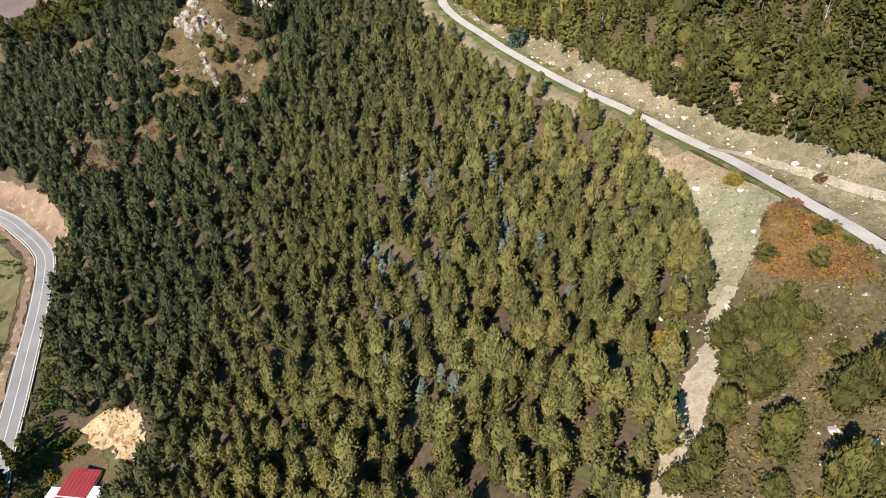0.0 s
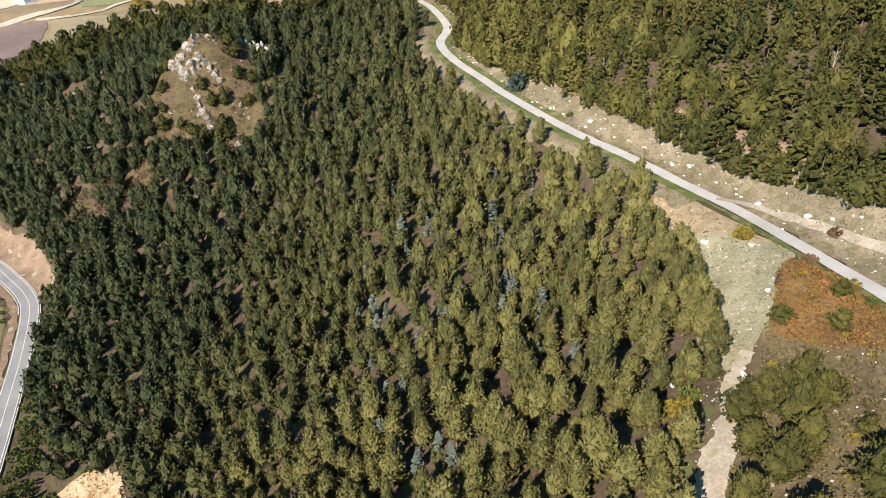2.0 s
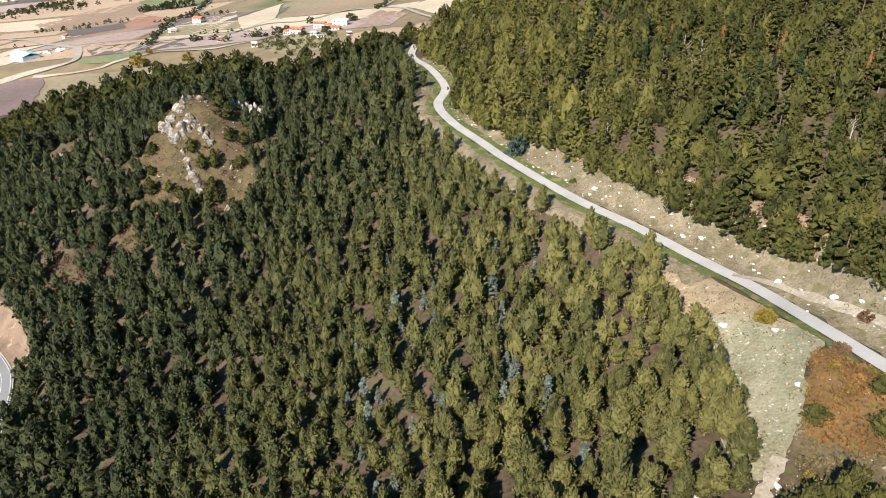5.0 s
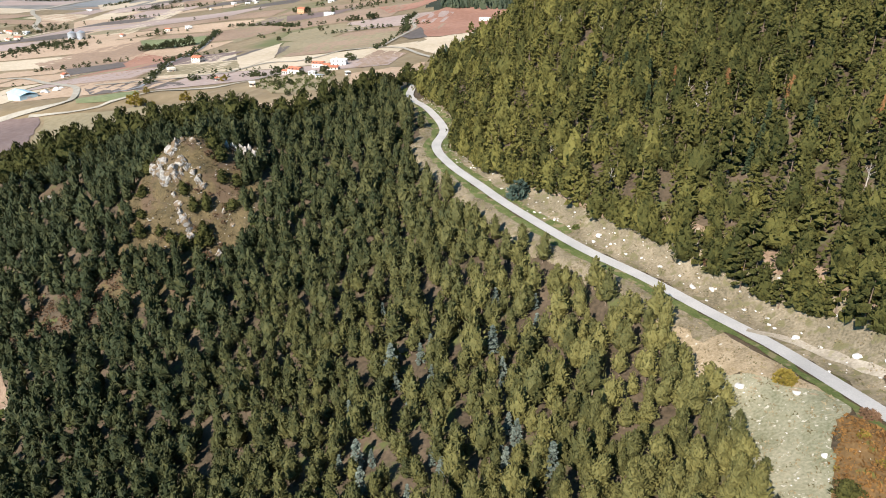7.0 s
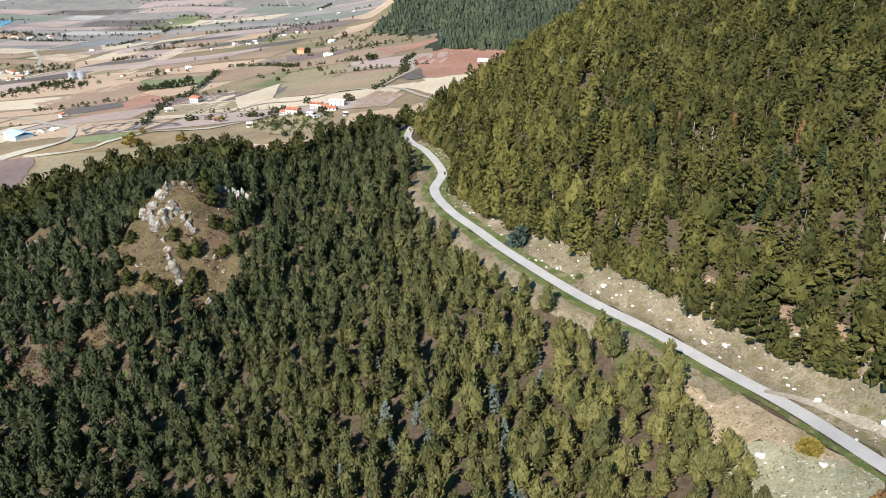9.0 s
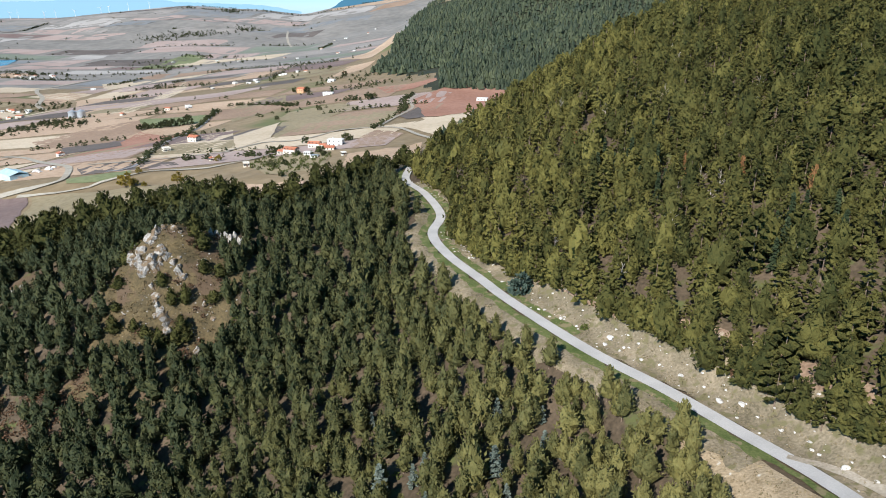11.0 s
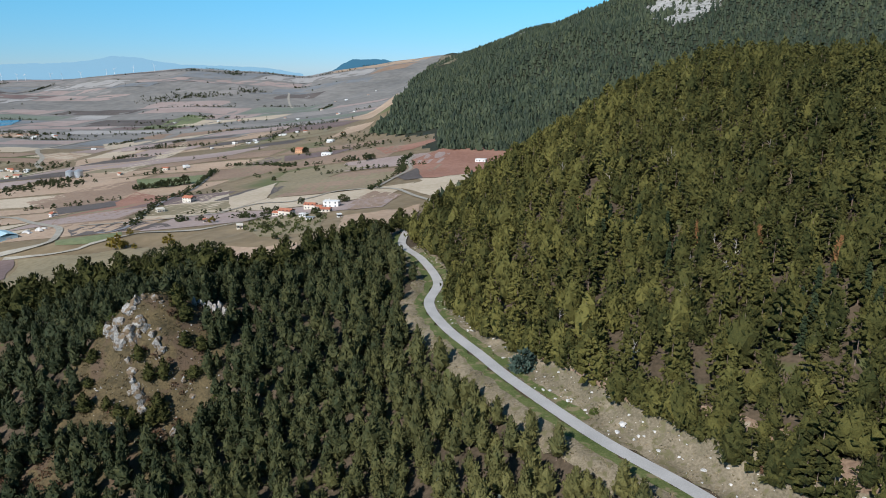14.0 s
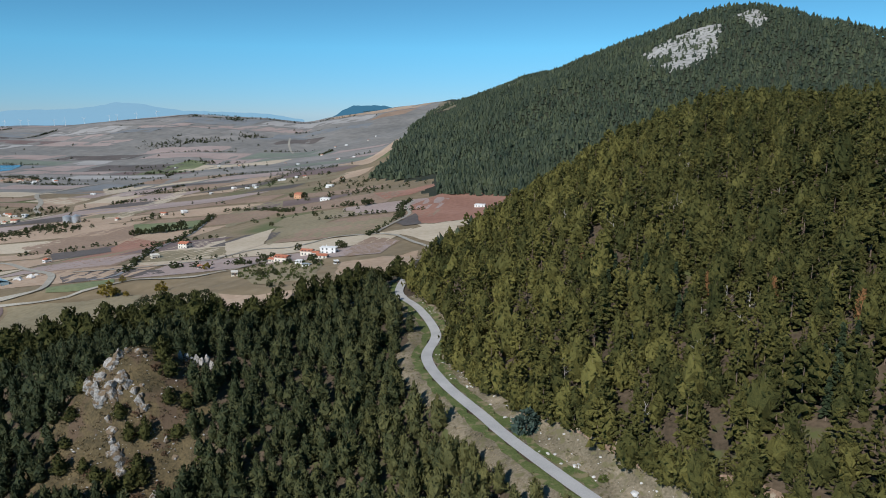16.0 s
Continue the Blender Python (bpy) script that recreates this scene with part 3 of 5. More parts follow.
# the far side of the hill and all that lies behind its crest stays out
hill_xy = hill_xy[(hill_xy[:, 1] < 560) & (hill_xy[:, 0] < 12 + 0.66 * hill_xy[:, 1])]
near_xy = near_xy[(near_xy[:, 0] > -14 - 0.67 * near_xy[:, 1])]
r = np.random.default_rng(11)
blue = (np.hypot((near_xy[:, 0] - 4) / 34, (near_xy[:, 1] - 190) / 85) < 1) & (r.uniform(0, 1, len(near_xy)) < 0.125)
single = (near_xy[:, 1] < 168) & ~blue & (near_xy[:, 1] > 84) & (np.abs(near_xy[:, 0]) < 62)
singles = near_xy[single][:300]
rest = np.vstack([near_xy[~single & ~blue], near_xy[single][300:]])
print("near", len(near_xy), "single", len(singles), "blue", blue.sum(), "hill", len(hill_xy))
mid = (rest[:, 1] < 265) & (rest[:, 0] > -75)
# needle tint drops steadily towards the west end of the slope
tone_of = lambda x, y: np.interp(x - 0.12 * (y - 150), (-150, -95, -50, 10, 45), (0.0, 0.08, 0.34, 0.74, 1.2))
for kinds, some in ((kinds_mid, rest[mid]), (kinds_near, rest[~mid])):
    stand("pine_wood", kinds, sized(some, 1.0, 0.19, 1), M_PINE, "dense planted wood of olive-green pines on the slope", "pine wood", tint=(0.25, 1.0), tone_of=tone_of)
# needle tint drops towards the east of the hill, with uneven patches
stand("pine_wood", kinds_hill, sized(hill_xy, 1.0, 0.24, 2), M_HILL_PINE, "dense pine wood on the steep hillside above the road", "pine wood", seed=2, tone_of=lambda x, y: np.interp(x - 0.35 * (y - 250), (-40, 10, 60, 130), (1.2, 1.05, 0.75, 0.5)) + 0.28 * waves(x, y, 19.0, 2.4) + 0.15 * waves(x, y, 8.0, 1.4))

protos, sz = [], sized(singles, 1.0, 0.17, 9)
for k, (x, y, s, h) in enumerate(sz):
    at = put(x, y, s, h, 2.4 * k)
    if k < 8:
        protos.append(tree("pine_tree", "olive-green pine with a full tufted crown, planted on the slope", "pines of the plantation", feathered(80 + k, 9.2, 2.5, 330, top=1.4 + 0.2 * k, low=0.08 + 0.06 * (k % 3), length=0.8, sides=9, rings=9, core=0.74), stem(9.0, 0.17, 7), M_PINE, at, tint=0.35 + 0.07 * k))
    else:
        copy_thing(protos[k % 8], at)
# broad dark pines along the crest
r = np.random.default_rng(41)
crest = np.array([(x, np.interp(x, (-262, -215, -100, -70, -45, -20), (404, 398, 390, 402, 438, 474)) + r.uniform(-5, 5)) for x in np.arange(-260, -14, 4.6)])
protos, sz = [], sized(crest, 1.0, 0.18, 19)
sz[:, 2:] *= np.interp(sz[:, 0], (-214, -110, -60), (1.3, 1.2, 1.0))[:, None]
for k, (x, y, s, h) in enumerate(sz):
    at = put(x, y, s, h, 1.1 * k)
    if k < 5:
        protos.append(tree("umbrella_pine", "broad dark green pine on the crest of the ridge", "pines along the crest", feathered(220 + k, 11.0, 4.0, 210, top=2.2, low=0.2, tiers=2.2, lumps=0.36, length=1.2, lift=0.35), stem(9.0, 0.22, 7), M_HILL_PINE, at, tint=0.05))
    else:
        copy_thing(protos[k % 5], at)
protos, sz = [], sized(near_xy[blue], 0.9, 0.2, 10)
for k, (x, y, s, h) in enumerate(sz):
    at = put(x, y, s, h, 1.7 * k)
    if k < 4:
        protos.append(tree("blue_cedar", "grey-blue cedar with a narrow crown among the pines", "cedars among the pines", tufted(180 + k, 9.5, 2.5, 54, 5, top=0.85, low=0.06, droop=0.35, flat=0.35, size=0.24, star=0.38, tilt=0.3), stem(9.8, 0.15, 7), M_CEDAR, at))
    else:
        copy_thing(protos[k % 4], at)


M_SCREE = material("pale_scree", (0.24, 0.235, 0.225), (0.46, 0.45, 0.43), scale=0.05, fine=0.5, bump=0.5, third=(0.06, 0.07, 0.035), third_at=0.55)
PEAK_ROCKS = ([(508, 1901), (476, 1736), (503, 1655), (570, 1700), (638, 1764), (700, 1900), (712, 1951), (666, 1960), (594, 1950)], [(761, 1990), (830, 2010), (810, 1900), (764, 1851)], [(225, 2760), (262, 2950), (330, 2860), (318, 2528), (231, 2616)])


def far_wood(x, y):
    z = ground(x, y)
    bare = (z > 200) & (waves(x, y, 40.0, 2.2) + 0.5 * waves(x, y, 17.0, 1.2) > 1.0)
    d, top = beside(np.array(RIDGE, float)[::-1], x, y)
    chance = np.random.default_rng(5).uniform(0, 1, len(x))
    for rocky in PEAK_ROCKS:
        bare |= inside(rocky, x, y) & (chance < 0.5 + 0.4 * (waves(x, y, 33.0, 1.7) > 0))
    bare |= (y > 3050) & (chance < 0.8)
    return ~valley_side(x, y) & ~bare & (d > -25) & (x < 0.66 * y + 20)


far_xy = np.vstack([scatter((0, 560, 1300, 1300), 6.6, far_wood, 0.55, 0.9, 6), scatter((-330, 1300, 1300, 3700), 9.0, far_wood, 0.55, 0.35, 8)])
print("far", len(far_xy))
fp = sized(far_xy, 1.0, 0.3, 3)
fp[:, 2] *= np.where(fp[:, 1] > 1300, 1.5, 1.15)
fp[:, 3] *= np.where(fp[:, 1] > 1300, 1.0, 0.95)
stand("mountain_wood", kinds_far, fp, M_FAR_PINE, "dark conifer wood covering the mountain", "wood", seed=4, tone_of=lambda x, y: 0.75 + 0.45 * waves(x, y, 70.0, 3.3) + 0.3 * waves(x, y, 26.0, 0.7))
for rocky in PEAK_ROCKS:
    drape("scree", rocky, M_SCREE, 10.0, 2.0, 5.0, "bare pale limestone scree on the mountain", "rock")
drape("scree", [(-40, 3140), (5, 4100), (60, 4000), (105, 3140), (60, 3060)], M_BANK, 40.0, 1.0, 6.0, "bare stony grass slope of the mountain's end", "slope")

# ---- roads, tracks and ground cover ----
ribbon("road", HILL_LINE, 4.4, M_ASPHALT, 0.60, label="narrow pale grey asphalt road along the hillside")
ribbon("road", LOW_LINE, 7.0, M_TAR, 0.5, label="two-lane grey asphalt road with white edge lines")
for shift in (-3.1, 0.0, 3.1):
    ribbon("road_line", LOW_LINE, 0.2, M_PAINT, 0.54, 1, "white painted line on the two-lane road", "road marking", shift=shift)


def wall_along(name, line, shift, wide, high, mat, label, category):
    """A low wall beside a line."""
    p = np.asarray(line, float)
    d = np.gradient(p[:, :2], axis=0)
    d /= np.linalg.norm(d, axis=1)[:, None]
    side = np.stack([d[:, 1], -d[:, 0]], -1)
    vs = []
    for o, z in ((-wide / 2, -0.6), (-wide / 2, high), (wide / 2, high), (wide / 2, -0.6)):
        xy = p[:, :2] + side * (shift + o)
        vs.append(np.column_stack([xy, p[:, 2] + z]))
    v = np.stack(vs, 1).reshape(-1, 3)
    f = [(4 * i + a, 4 * i + a + 1, 4 * i + a + 5, 4 * i + a + 4) for i in range(len(p) - 1) for a in range(3)]
    return tagged(mesh_of(name, v, f, mat), label, category, kind="structure")


M_CONCRETE = material("pale_concrete", (0.42, 0.40, 0.37), (0.62, 0.60, 0.56), scale=0.4, fine=3.0, bump=0.02)
wall_along("kerb_wall", LOW_LINE, -3.9, 0.3, 0.6, M_CONCRETE, "low pale concrete parapet beside the two-lane road", "wall")
wall_along("kerb_wall", LOW_LINE[:60], 3.9, 0.25, 0.55, M_CONCRETE, "low pale concrete parapet on the bend", "wall")

at_bank = HILL_LINE[(HILL_LINE[:, 1] < 440) & (HILL_LINE[:, 1] > 60)]
bank_w = np.interp(at_bank[:, 1], (60, 150, 180, 220, 260, 300, 340, 420), (26, 20, 17, 15, 13, 11, 9, 7))
p = at_bank.copy()
d = np.gradient(p[:, :2], axis=0)
d /= np.linalg.norm(d, axis=1)[:, None]
mid = p.copy()
mid[:, :2] += np.stack([d[:, 1], -d[:, 0]], -1) * (-(2.4 + bank_w / 2))[:, None]
ribbon("bank", mid, bank_w, M_BANK, 0.36, 12, "stony bank of dry grass between road and wood", "bank", ragged=0.8)
top = p.copy()
top[:, :2] += np.stack([d[:, 1], -d[:, 0]], -1) * (-(2.4 + bank_w - 0.5))[:, None]
ribbon("bank", top, np.interp(p[:, 1], (60, 200, 260, 440), (4.5, 3.6, 3.2, 2.0)), M_SOIL, 0.42, 4, "strip of bare reddish soil at the wood's edge", "bank", ragged=0.35)
ribbon("verge", HILL_LINE[(HILL_LINE[:, 1] < 470) & (HILL_LINE[:, 1] > 190)], 3.4, M_VERGE, 0.46, 3, "strip of fresh green grass beside the road", "verge", shift=4.0, ragged=0.5)
ribbon("bank", HILL_LINE[(HILL_LINE[:, 1] < 470) & (HILL_LINE[:, 1] > 190)], 8.0, M_BANK, 0.36, 5, "stony dry grass between road and plantation", "bank", shift=7.6, ragged=0.8)
ribbon("verge", HILL_LINE[(HILL_LINE[:, 1] < 250) & (HILL_LINE[:, 1] > 60)], 2.0, M_VERGE, 0.45, 2, "thin strip of green grass beside the road", "verge", shift=3.4, ragged=0.4)
ribbon("verge", HILL_LINE[(HILL_LINE[:, 1] < 430) & (HILL_LINE[:, 1] > 250)], 3.2, M_VERGE, 0.45, 2, "strip of green grass at the foot of the bank", "verge", shift=-4.2, ragged=0.6)
ribbon("dirt_track", spline([(78, 190.5), (83, 186.5), (86.5, 182), (90.5, 174), (94, 166), (98, 155), (102, 145.5), (109, 128), (114, 100)], 3.0), 2.4, M_GRAVEL, 0.62, 3, "pale gravel track leaving the road", "track", ragged=0.25)
FOOTPATH = [(63, 124), (59, 119), (55, 112), (52, 103), (48, 97), (44, 89), (41, 83), (37, 75), (33, 66), (30, 50)]
ribbon("dirt_track", spline(FOOTPATH, 1.0), np.interp(spline(FOOTPATH, 1.0)[:, 1], (60, 90, 97, 104, 110, 119), (5.6, 4.8, 5.6, 3.8, 2.4, 2.6)), M_GRAVEL, 0.5, 4, "pale stony footpath up the slope", "path", ragged=0.3)

drape("scrub_patch", [(62, 118), (70, 131), (73, 137), (79, 149), (84, 151), (90, 138), (94, 110), (100, 60), (110, 40), (24, 40), (33, 74), (40, 88), (46, 98), (50, 108), (55, 116)], M_SCRUB, 3.0, 0.22, 0.6, "slope of brown scrub and bare stones", "scrub")
drape("meadow", [(69, 173), (75, 163.5), (84.5, 157), (82, 151), (78, 147), (74, 140), (70, 131), (60, 119), (55, 121), (56, 132), (57, 142), (59, 160), (60, 172)], M_MEADOW, 2.5, 0.32, 0.5, "clearing of pale short grass", "meadow")
drape("bracken_patch", [(79, 149), (84, 149), (89, 136), (89, 125), (88, 120), (86, 114), (76, 121), (69, 128), (73, 137)], M_BRACKEN, 2.5, 0.36, 0.6, "patch of rust-coloured dry bracken", "bracken")
drape("dry_patch", [(62, 205), (70, 193), (77, 176), (83, 156), (76, 161), (69, 173), (60, 172), (58, 186), (57, 200)], material("dry_straw", (0.20, 0.155, 0.092), (0.41, 0.33, 0.225), scale=0.25, fine=1.7, bump=0.3, third=(0.50, 0.47, 0.41), third_at=0.64, third_scale=0.5), 2.5, 0.3, 0.5, "strip of straw-coloured dry grass", "grass")
drape("grass_knoll", [(-143, 292), (-140, 325), (-128, 341), (-114, 351), (-94, 354), (-83, 343), (-79, 322), (-78, 296), (-85, 278), (-106, 277), (-126, 280)], M_KNOLL, 2.5, 0.3, 1.2, "steep knoll of dry grass and rock", "grass")
drape("cut_bank", CUT_BANK, M_SOIL, 3.0, 0.35, 0.7, "cut bank of bare pinkish soil above the bend", "bank")
drape("sand_scar", [(-112, 149), (-104, 155), (-93, 150), (-88, 140), (-86, 130), (-93, 134), (-101, 139), (-108, 143)], M_SAND, 2.0, 0.4, 0.8, "scar of bare yellow sandstone in the slope", "bank")
drape("yard", [(-124, 150), (-111, 147), (-100, 137), (-92, 128), (-86, 110), (-118, 104)], M_KNOLL, 2.5, 0.14, 0.6, "overgrown green yard round the house", "yard")
ribbon("verge", LOW_LINE[:-6], 3.0, M_SOIL, 0.2, 2, "strip of orange soil beside the two-lane road", "verge", shift=5.6, ragged=0.5)
drape("scrub_patch", [(-250, 300), (-206, 262), (-190, 250), (-176, 238), (-170, 228), (-160, 200), (-150, 170), (-136, 120), (-250, 120)], material("olive_scrub", (0.075, 0.070, 0.032), (0.17, 0.15, 0.075), scale=0.12, fine=1.1, bump=0.2), 4.0, 0.12, 0.5, "slope of olive-brown grass below the road", "scrub")


# ---- fields of the valley ----
def soil(name, low, high, third=None):
    """Dry soil, paled, with some haze mixed in that greys and cools its colour."""
    low, high = [[0.95 * c + 0.15 * (0.3 * t[0] + 0.55 * t[1] + 0.15 * t[2]) * k for c, k in zip(t, (1.0, 1.0, 1.08))] for t in (low, high)]
    return material(name, low, high, scale=0.012, fine=0.22, bump=0.12, third=third, third_at=0.58, third_scale=0.03)


M_FIELDS = {
    "tan": soil("tan_field", (0.33, 0.225, 0.14), (0.46, 0.33, 0.22)),
    "plum": soil("plum_field", (0.135, 0.092, 0.082), (0.20, 0.145, 0.13)),
    "brown": soil("brown_field", (0.22, 0.145, 0.092), (0.32, 0.22, 0.145)),
    "red": soil("red_field", (0.25, 0.115, 0.07), (0.36, 0.185, 0.12)),
    "pale": soil("pale_field", (0.40, 0.32, 0.21), (0.53, 0.44, 0.315)),
    "olive": soil("olive_field", (0.185, 0.150, 0.078), (0.285, 0.235, 0.135)),
    "green": soil("green_field", (0.11, 0.14, 0.055), (0.19, 0.21, 0.09)),
    "dark": soil("dark_field", (0.085, 0.07, 0.062), (0.145, 0.12, 0.105)),
    # slate, mist, sage and grey: far fields with haze put into their colour
    "slate": soil("hazed_slate_field", (0.15, 0.16, 0.168), (0.215, 0.225, 0.23)),
    "mist": soil("hazed_pale_field", (0.29, 0.275, 0.255), (0.38, 0.36, 0.34)),
    "sage": soil("hazed_sage_field", (0.13, 0.155, 0.115), (0.19, 0.215, 0.165)),
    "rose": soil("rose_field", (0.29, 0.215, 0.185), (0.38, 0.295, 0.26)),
    "grey": soil("hazed_grey_field", (0.20, 0.185, 0.168), (0.29, 0.265, 0.24)),
}


def field(tone, outline, step=14.0, lift=0.5):
    lift = lift - 0.15
    words = {"tan": "tan ploughed", "plum": "dark plum-brown ploughed", "brown": "brown ploughed", "red": "reddish ploughed", "pale": "pale stubble", "olive": "olive-coloured pasture", "green": "green sown", "dark": "dark ploughed", "grey": "haze-tinted grey", "rose": "pinkish bare", "slate": "haze-tinted slate-grey", "mist": "haze-tinted pale grey", "sage": "haze-tinted grey-green"}
    return drape("field", outline, M_FIELDS[tone], step, lift, 0.8, words[tone] + " field on the valley floor", "field")


def patch(corners, tone, cells=11, lift=0.35):
    """A four-cornered field laid on the ground."""
    a, b, c, d = np.array(corners, float)
    u, v = np.meshgrid(np.linspace(0, 1, cells), np.linspace(0, 1, cells))
    u, v = u[..., None], v[..., None]
    xy = (a * (1 - u) + b * u) * (1 - v) + (d * (1 - u) + c * u) * v
    z = ground(xy[..., 0], xy[..., 1]) + lift
    k = (np.arange(cells - 1)[:, None] * cells + np.arange(cells - 1)[None]).ravel()
    ob = mesh_of("field", np.concatenate([xy, z[..., None]], -1).reshape(-1, 3), np.stack([k, k + 1, k + cells + 1, k + cells], -1), M_FIELDS[tone], True)
    return tagged(ob, {"tan": "tan ploughed", "plum": "dark plum-brown ploughed", "brown": "brown ploughed", "red": "reddish ploughed", "pale": "pale stubble", "olive": "olive pasture", "green": "green sown", "dark": "dark ploughed", "grey": "haze-tinted grey", "rose": "pinkish bare", "slate": "haze-tinted slate-grey", "mist": "haze-tinted pale grey", "sage": "haze-tinted grey-green"}[tone] + " field far down the valley", "field", kind="structure")


# a patchwork that grows coarser and turns to haze-greyed tones with distance
r = np.random.default_rng(21)
tones = ["tan", "brown", "pale", "olive", "rose", "tan", "plum", "tan", "brown", "pale", "rose", "olive", "tan", "dark"]
edges, hedges = [640], []
while edges[-1] < 4500:
    edges.append(edges[-1] * (r.uniform(1.06, 1.12) if edges[-1] < 1300 else r.uniform(1.035, 1.085)))
for y0, y1 in zip(edges[:-1], edges[1:]):
    wide = (0.12 if y0 < 1300 else 0.085) * y0
    x = -0.80 * y1
    while x < 0.1 * y1 + 60:
        w = wide * r.uniform(0.6, 1.9)
        g = 0.012 * y0
        skew = 0.22 * (y1 - y0)
        j = r.normal(0, 0.03 * wide, 8)
        xc, yc = x + w / 2, (y0 + y1) / 2
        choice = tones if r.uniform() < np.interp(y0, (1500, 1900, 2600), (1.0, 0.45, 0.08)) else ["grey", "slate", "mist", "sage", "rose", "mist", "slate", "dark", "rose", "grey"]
        if bool(valley_side(np.array([xc + w / 2 + g]), np.array([yc]))[0]) and r.uniform() < 0.86:
            if r.uniform() < (0.22 if y0 < 1300 else 0.34):
                t = np.arange(0, 1, 7.0 / (y1 - y0 + w)) if r.uniform() < 0.5 else np.arange(r.uniform(0, 0.5), r.uniform(0.5, 1), 7.0 / w)
                a, b = ((x, y0 - 0.08 * x), (x + skew, y1 - 0.08 * x)) if r.uniform() < 0.35 else ((x, y1 - 0.08 * x), (x + w, y1 - 0.08 * (x + w)))
                hedges.append(np.array(a)[None] * (1 - t[:, None]) + np.array(b)[None] * t[:, None])
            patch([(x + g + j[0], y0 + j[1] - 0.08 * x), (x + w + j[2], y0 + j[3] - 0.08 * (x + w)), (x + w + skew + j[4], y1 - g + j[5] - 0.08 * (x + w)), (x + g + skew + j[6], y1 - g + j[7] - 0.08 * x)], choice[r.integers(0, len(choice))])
        x += w

field("plum", [(-410, 632), (-338, 621), (-326, 595), (-300, 528), (-330, 500), (-420, 560)], 10)
field("olive", [(-333, 621), (-296, 615), (-249, 606), (-221, 606), (-215, 572), (-226, 540), (-262, 528), (-297, 530)], 10)
field("olive", [(-222, 561), (-210, 586), (-156, 561), (-144, 544), (-134, 469), (-150, 469)], 10)
field("tan", [(-146, 552), (-93, 536), (-89, 510), (-95, 458), (-132, 462)], 8)
field("green", [(-320, 652), (-268, 662), (-258, 640), (-283, 631), (-310, 634)], 8)
field("brown", [(-546, 996), (-500, 1068), (-442, 1104), (-396, 996), (-414, 904), (-494, 940)])
field("red", [(-396, 996), (-323, 908), (-322, 976), (-297, 836), (-322, 792), (-341, 760), (-405, 828), (-390, 884)])
field("dark", [(-466, 924), (-397, 928), (-367, 872), (-429, 860)], lift=0.8)
field("brown", [(-361, 708), (-400, 808), (-346, 832), (-303, 804), (-297, 728), (-329, 720)])
field("dark", [(-336, 700), (-287, 716), (-237, 683), (-229, 667), (-267, 664), (-313, 664)])
field("pale", [(-286, 720), (-282, 824), (-240, 880), (-195, 728), (-236, 712)])
field("green", [(-445, 1112), (-341, 1100), (-320, 1020), (-402, 1016)], lift=0.8)
field("pale", [(-220, 812), (-189, 900), (-174, 784), (-195, 728)], lift=0.8)
field("olive", [(-188, 900), (-46, 880), (-46, 848), (-67, 780), (-140, 796), (-171, 776)])
field("tan", [(-74, 626), (-47, 614), (-13, 642), (-13, 555), (-25, 521), (-45, 550), (-70, 560)], 8)
field("brown", [(-79, 669), (-71, 752), (-60, 752), (-33, 704), (-45, 652), (-69, 641)], 8)
field("pale", [(-40, 756), (15, 796), (30, 673), (0, 668)])
field("olive", [(-161, 631), (-135, 657), (-89, 633), (-84, 564), (-129, 574)], 8)
field("red", [(-33, 952), (4, 1020), (77, 1100), (120, 1016), (80, 830), (-4, 788), (-22, 812)])
field("pale", [(-22, 806), (-4, 784), (80, 826), (70, 760), (-10, 760)])
field("red", [(-95, 1120), (-55, 1096), (-7, 1148), (-4, 1116), (-37, 1044), (-72, 1032)])
field("dark", [(-44, 832), (-24, 888), (-15, 796), (-35, 800)], lift=0.9)
field("olive", [(-329, 1176), (-250, 1232), (-222, 1076), (-272, 984)])
field("olive", [(-201, 928), (-198, 992), (-134, 1000), (-77, 936), (-121, 912), (-143, 860)])
field("tan", [(-307, 2216), (-130, 2188), (-57, 1744), (-95, 1696), (-228, 1916)], 30)
field("tan", [(-215, 1452), (-203, 1648), (-140, 1612), (-155, 1520)], 20)
field("tan", [(-944, 1760), (-858, 1800), (-794, 1652), (-852, 1600)], 20)
field("pale", [(-552, 1248), (-648, 1900), (-574, 1692), (-509, 1232)], 20)
field("tan", [(-811, 1660), (-730, 1788), (-563, 1648), (-544, 1244), (-486, 1120), (-585, 1164)], 20, 0.35)
field("pale", [(-946, 2076), (-889, 2148), (-752, 1828), (-787, 1748)], 25)
field("green", [(-1032, 2440), (-959, 2828), (-865, 2788), (-886, 2464)], 30)
M_WATER = material("lake_water", (0.03, 0.10, 0.16), (0.05, 0.14, 0.20), rough=0.15, scale=0.01, fine=0.3, spec=0.5)
drape("water", [(-1680, 2772), (-1582, 2792), (-1493, 2568), (-1512, 2520), (-1700, 2560)], M_WATER, 40.0, 1.2, label="blue water of a small lake", category="lake")
M_LANE = material("pale_dirt_road", (0.28, 0.255, 0.21), (0.42, 0.39, 0.33), scale=0.1, fine=1.0)
